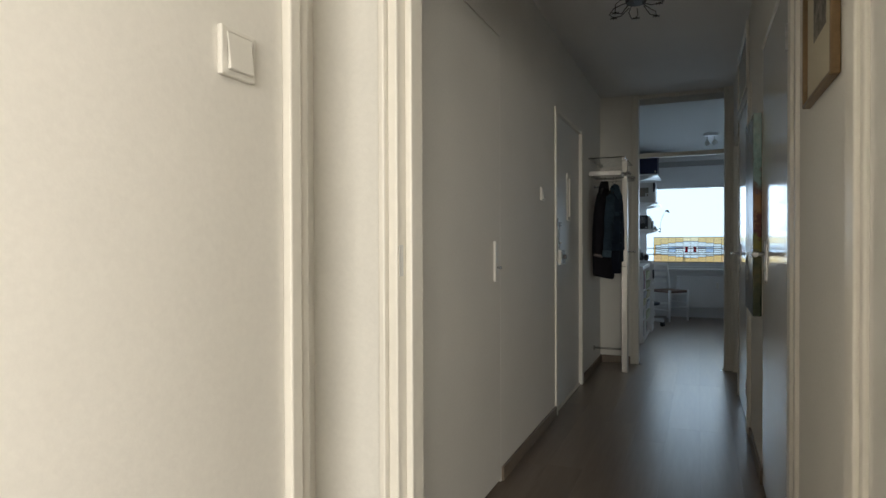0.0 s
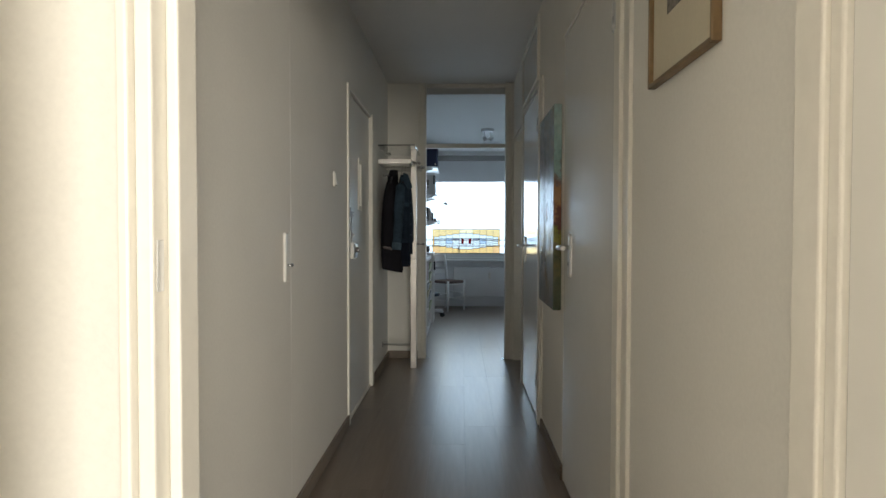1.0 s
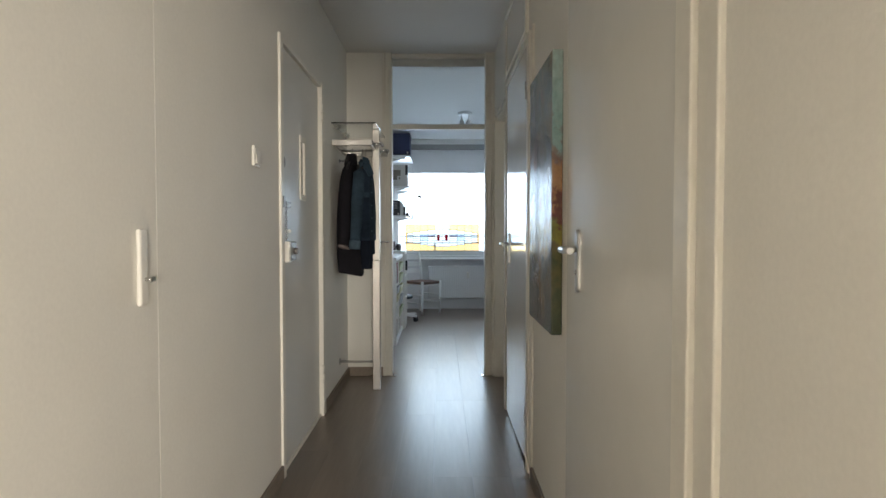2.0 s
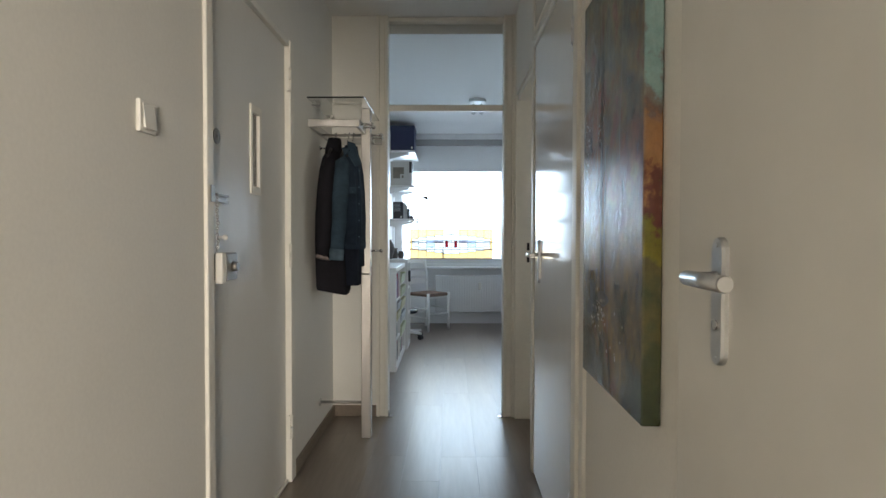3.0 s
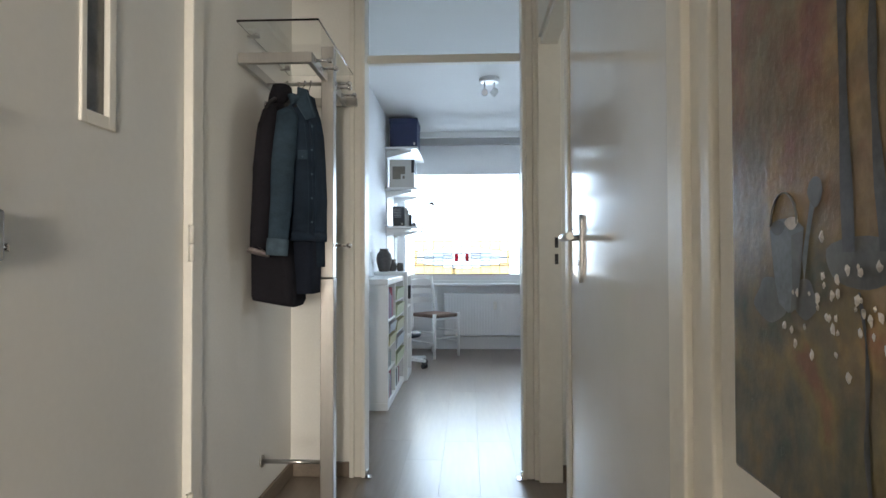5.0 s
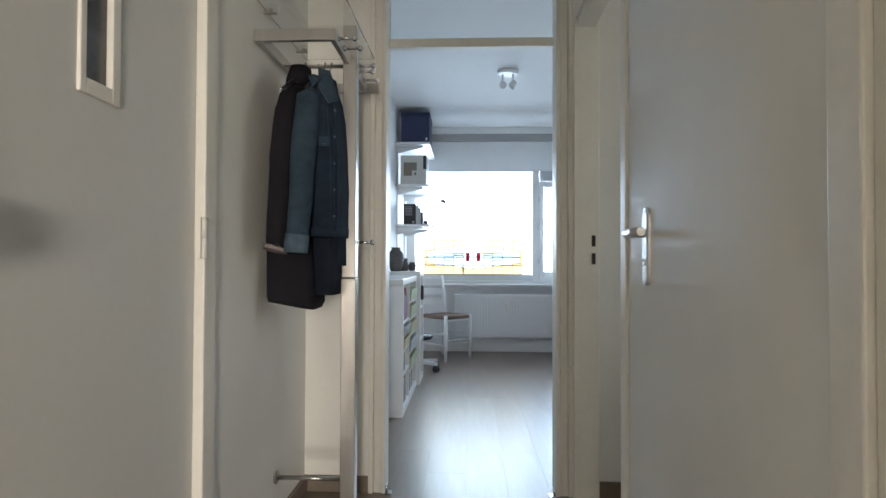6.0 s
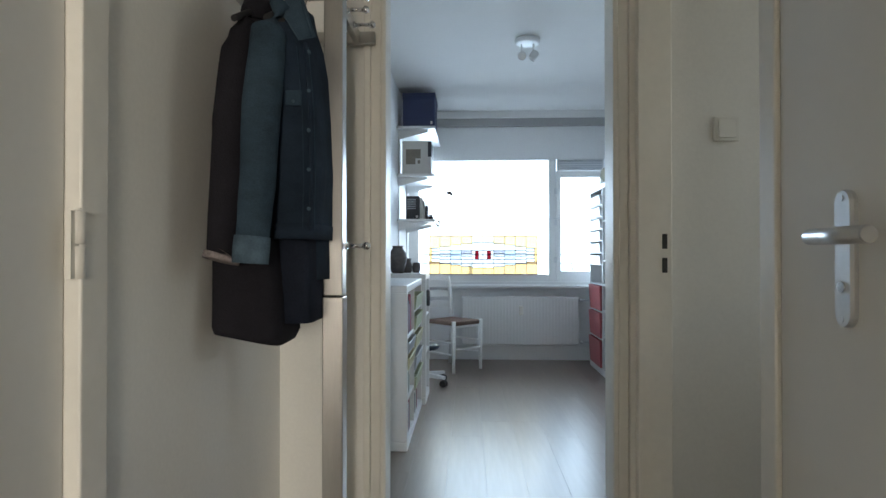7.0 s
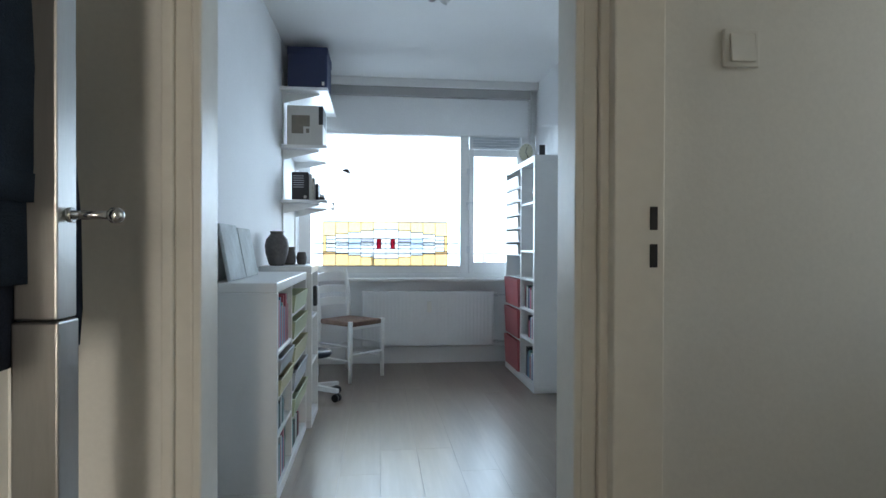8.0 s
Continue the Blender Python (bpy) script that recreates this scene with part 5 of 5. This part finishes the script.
bb = thing("blue_box", (-0.672, SY0 + 0.02, 2.177), "navy blue cardboard storage box with lid", "box")
part("carton", boxed(0.004, 0.282, 0.004, 0.36, 0.0, 0.285, 0.004), BOX_BLUE, bb)
part("lid", boxed(0.0, 0.286, 0.0, 0.364, 0.235, 0.292, 0.003), BOX_BLUE, bb)
part("label_holder", boxed(0.245, 0.262, -0.002, 0.0045, 0.02, 0.045, 0.001), PLASTIC, bb)
wb = thing("white_box", (-0.672, SY0 + 0.03, 1.767), "pale cardboard box with a printed brown picture", "box")
part("carton", boxed(0.0, 0.252, 0.0, 0.30, 0.0, 0.285, 0.003), BOX_WHITE, wb)
part("print", boxed(0.032, 0.160, -0.0015, 0.0005, 0.085, 0.215), BOX_PICTURE, wb)
part("print_card", boxed(0.115, 0.165, -0.003, -0.001, 0.055, 0.135), BOX_WHITE, wb)
part("print_card_picture", boxed(0.134, 0.156, -0.0042, -0.0028, 0.090, 0.120), BOX_PICTURE, wb)
part("spine", boxed(0.222, 0.2525, -0.001, 0.25, 0.15, 0.28), BLACK, wb)
db = thing("dark_box", (-0.640, SY0 + 0.04, 1.379), "dark grey boxed set with pale lines of print", "box")
part("carton", boxed(0.0, 0.115, 0.0, 0.20, 0.0, 0.20, 0.003), BOOKS[5], db)
for k in range(6):
    part("print_bar", boxed(0.012, 0.085, -0.001, 0.0005, 0.09 + 0.016 * k, 0.094 + 0.016 * k), GREY_BIN, db)
part("print_mark", boxed(0.085, 0.105, -0.001, 0.0005, 0.012, 0.032), BOX_WHITE, db)
for k, (w, h, m) in enumerate(((0.022, 0.19, 0), (0.018, 0.16, 0), (0.02, 0.12, 5))):
    bk = thing("binder", (-0.520 + 0.024 * k, SY0 + 0.05, 1.379), "upright pale binder on the wall shelf", "binder", "binders")
    part("cover", boxed(0.0, w, 0.0, 0.18, 0.0, h, 0.003), BOOKS[m], bk)
sp = thing("desk_stapler", (-0.445, SY0 + 0.02, 1.379), "small dark stapler on the shelf edge", "stapler")
part("body", boxed(0.0, 0.04, 0.0, 0.11, 0.0, 0.022, 0.006, 2), BLACK, sp)
part("arm", boxed(0.004, 0.036, 0.004, 0.10, 0.0225, 0.04, 0.006, 2), GREY_BIN, sp)

# clip lamp on the shelf
cl = thing("clip_lamp", (-0.385, 9.52, 1.357), "small dark clip lamp with a bent arm on the shelf", "lamp")
part("clamp", boxed(-0.02, 0.012, -0.015, 0.015, -0.02, 0.045, 0.004, 2), ALU, cl)
part("arm", tube(bmesh.new(), [(0.0, 0, 0.04), (0.01, 0, 0.15), (0.05, 0, 0.26), (0.10, 0, 0.315)], 0.003, 8), ALU, cl)
bm = lathe(bmesh.new(), [(0.038, 0.0), (0.034, 0.012), (0.018, 0.028), (0.006, 0.034)], sides=20)
for v in bm.verts:
    v.co = Matrix.Rotation(radians(25), 3, "Y") @ v.co + Vector((0.10, 0, 0.29))
part("shade", bm, DARK_METAL, cl)

# tall bookcase on the right
BX, BY0, BY1, BT = 1.082, 8.735, 9.70, 1.705
bc = thing("tall_shelf_unit", (0, 0, 0), "tall white shelf unit with books, white drawers and red bins", "shelf unit")
t = 0.034
part("top_board", boxed(BX, RR - 0.006, BY0, BY1, BT - 0.045, BT, 0.003), WHITE, bc)
part("base_board", boxed(BX, RR - 0.006, BY0, BY1, 0.0, 0.06, 0.003), WHITE, bc)
part("back_panel", boxed(RR - 0.012, RR - 0.006, BY0 + t, BY1 - t, 0.0605, BT - 0.0455), WHITE, bc)
for y in (BY0, BY1 - t):
    part("side_panel", boxed(BX, RR - 0.006, y, y + t, 0.0605, BT - 0.0455, 0.002), WHITE, bc)
BD = 9.155
part("divider", boxed(BX + 0.002, RR - 0.0125, BD - 0.014, BD + 0.014, 0.0605, BT - 0.0455, 0.002), WHITE, bc)
NZ = (0.345, 0.565, 0.795, 1.005, 1.36)
for z in NZ:
    part("shelf", boxed(BX + 0.004, RR - 0.0125, BY0 + t + 0.0005, BD - 0.0145, z, z + 0.018, 0.002), WHITE, bc)
FY0, FY1 = BD + 0.0145, BY1 - t - 0.0005
for k in range(6):
    z = 0.99 + 0.108 * k
    part("runner", boxed(BX + 0.004, RR - 0.0125, FY0, FY1, z - 0.012, z - 0.004), WHITE, bc)
    bin_drawer(bc, BX - 0.020, FY0 + 0.008, FY1 - 0.008, z - 0.003, z + 0.075, WHITE, -0.28, "white plastic drawer")
for k, (z0, z1) in enumerate(((0.062, 0.30), (0.325, 0.545), (0.57, 0.79))):
    part("runner", boxed(BX + 0.004, RR - 0.0125, FY0, FY1, z1 + 0.006, z1 + 0.014), WHITE, bc)
    bin_drawer(bc, BX - 0.020, FY0 + 0.008, FY1 - 0.008, z0, z1, RED_BIN, -0.28, "red plastic bin")
row_of_books(BX + 0.03, -0.22, BY0 + 0.05, BD - 0.04, 0.060, 0.22, 11)
row_of_books(BX + 0.03, -0.22, BY0 + 0.05, BD - 0.12, 0.363, 0.17, 12)
row_of_books(BX + 0.03, -0.22, BY0 + 0.05, BD - 0.03, 0.583, 0.19, 13)
plush = thing("small_plant", (BX + 0.10, BY0 + 0.22, 0.813), "small lime green potted plant on the shelf", "plant")
part("pot", lathe(bmesh.new(), [(0.022, 0.0), (0.030, 0.04), (0.027, 0.04)], sides=18), BOX_WHITE, plush)
bm = bmesh.new()
r = random.Random(3)
for k in range(40):
    a, e, ln = r.uniform(0, math.tau), r.uniform(0.2, 1.4), r.uniform(0.04, 0.075)
    d = Vector((math.cos(a) * math.cos(e), math.sin(a) * math.cos(e), math.sin(e)))
    s = d.cross(Vector((0, 0, 1))).normalized() * 0.007
    o = Vector((0, 0, 0.038))
    vs = [bm.verts.new(o + p) for p in (d * 0.01, d * ln * 0.6 + s, d * ln, d * ln * 0.6 - s)]
    bm.faces.new(vs)
part("leaves", bm, painted("lime_leaf", (0.30, 0.36, 0.04), 0.5, 0.2, 20, 80, 0.0), plush)
tray = thing("paper_tray", (BX + 0.05, BY0 + 0.09, 1.378), "curved grey paper tray on the shelf", "tray")
bm = bmesh.new()
tube(bm, [(0.0, 0.0, 0.008), (0.02, 0.08, 0.02), (0.03, 0.17, 0.05), (0.02, 0.24, 0.10)], [0.008, 0.012, 0.012, 0.006], 10)
part("body", bm, GREY_BIN, tray)

ck = thing("round_clock", (1.125, 9.16, BT), "round cream-faced clock standing on the shelf unit", "clock", turn=-52)
bm = bmesh.new()
rod(bm, (0, 0.0, 0.082), (0, 0.035, 0.082), 0.078, sides=32)
part("case", bm, WHITE, ck)
bm = bmesh.new()
rod(bm, (0, -0.003, 0.082), (0, 0.0, 0.082), 0.066, sides=32)
face = part("face", bm, CLOCK_FACE, ck, "cream dial")
for a, ln in ((20, 0.04), (150, 0.052)):
    bm = bmesh.new()
    rod(bm, (0, -0.005, 0.082), (ln * math.sin(radians(a)), -0.005, 0.082 + ln * math.cos(radians(a))), 0.0022, sides=6)
    part("hand_pointer", bm, BLACK, face)
for k in range(12):
    a = radians(30 * k)
    bm = bmesh.new()
    rod(bm, (0.055 * math.sin(a), -0.0045, 0.082 + 0.055 * math.cos(a)), (0.062 * math.sin(a), -0.0045, 0.082 + 0.062 * math.cos(a)), 0.0016, sides=6)
    part("hour_mark", bm, BLACK, face)
part("foot", boxed(-0.03, 0.03, -0.005, 0.045, 0.0, 0.006, 0.002), WHITE, ck)
ph = thing("cordless_phone", (1.215, 9.02, BT), "black cordless phone standing in its cradle", "phone")
part("cradle", boxed(-0.035, 0.035, -0.035, 0.035, 0.0, 0.025, 0.006, 2), BLACK, ph)
part("handset", boxed(-0.022, 0.022, -0.012, 0.012, 0.0255, 0.12, 0.006, 2), BLACK, ph)

# ceiling spotlight in the study
spt = thing("ceiling_spotlight", (0.300, 7.84, CEIL_STUDY), "white round ceiling spotlight with two small heads", "lamp")
part("base", lathe(bmesh.new(), [(0.065, -0.030), (0.082, -0.026), (0.086, -0.008), (0.084, 0.0)]), WHITE, spt)
for x, ang in ((-0.040, -35), (0.040, 40)):
    bm = bmesh.new()
    rod(bm, (x, 0, -0.03), (x, 0, -0.105), 0.006)
    stem = part("stem", bm, WHITE, spt)
    bm = lathe(bmesh.new(), [(0.014, 0.032), (0.026, 0.020), (0.029, -0.030), (0.026, -0.030), (0.022, -0.012)], sides=22)
    rot = Matrix.Rotation(radians(-70), 3, "X") if x < 0 else Matrix.Rotation(radians(35), 3, "Y")
    for v in bm.verts:
        v.co = rot @ v.co + Vector((x, -0.012, -0.112))
    head = part("spot_head", bm, ALU if x < 0 else WHITE, stem)

# ---- floor planks ----
PW, PL = 0.1875, 1.292
plank_mesh = mesh_of("plank", boxed(0.0002, PW - 0.0002, 0.0002, PL - 0.0002, -0.012, 0.0, 0.0004), PLANK)
k0 = -0.0135
rows_x = [k0 + PW * k for k in range(-9, 9)]
offs = random.Random(21)
for i, x in enumerate(rows_x):
    start = 6.37 - 6 * PL if abs(x - k0) < 0.01 else (6.05 - 6 * PL if abs(x - k0 + PW) < 0.01 else 6.37 - 6 * PL + offs.uniform(-0.6, 0.6))
    y = start
    while y < BACK:
        pl = new("plank", plank_mesh)
        pl.parent = floor
        pl.location = (x, y, 0.0)
        y += PL
rest = bmesh.new()
box(rest, rows_x[-1] + PW + 0.002, 6.5, -4.5, 1.0, -0.012, 0.0)
box(rest, -1.8, rows_x[-1] + PW, -4.5, 6.37 - 6 * PL + 0.65, -0.0115, -0.002)
lr = part("living_floor", rest, PLANK, floor)
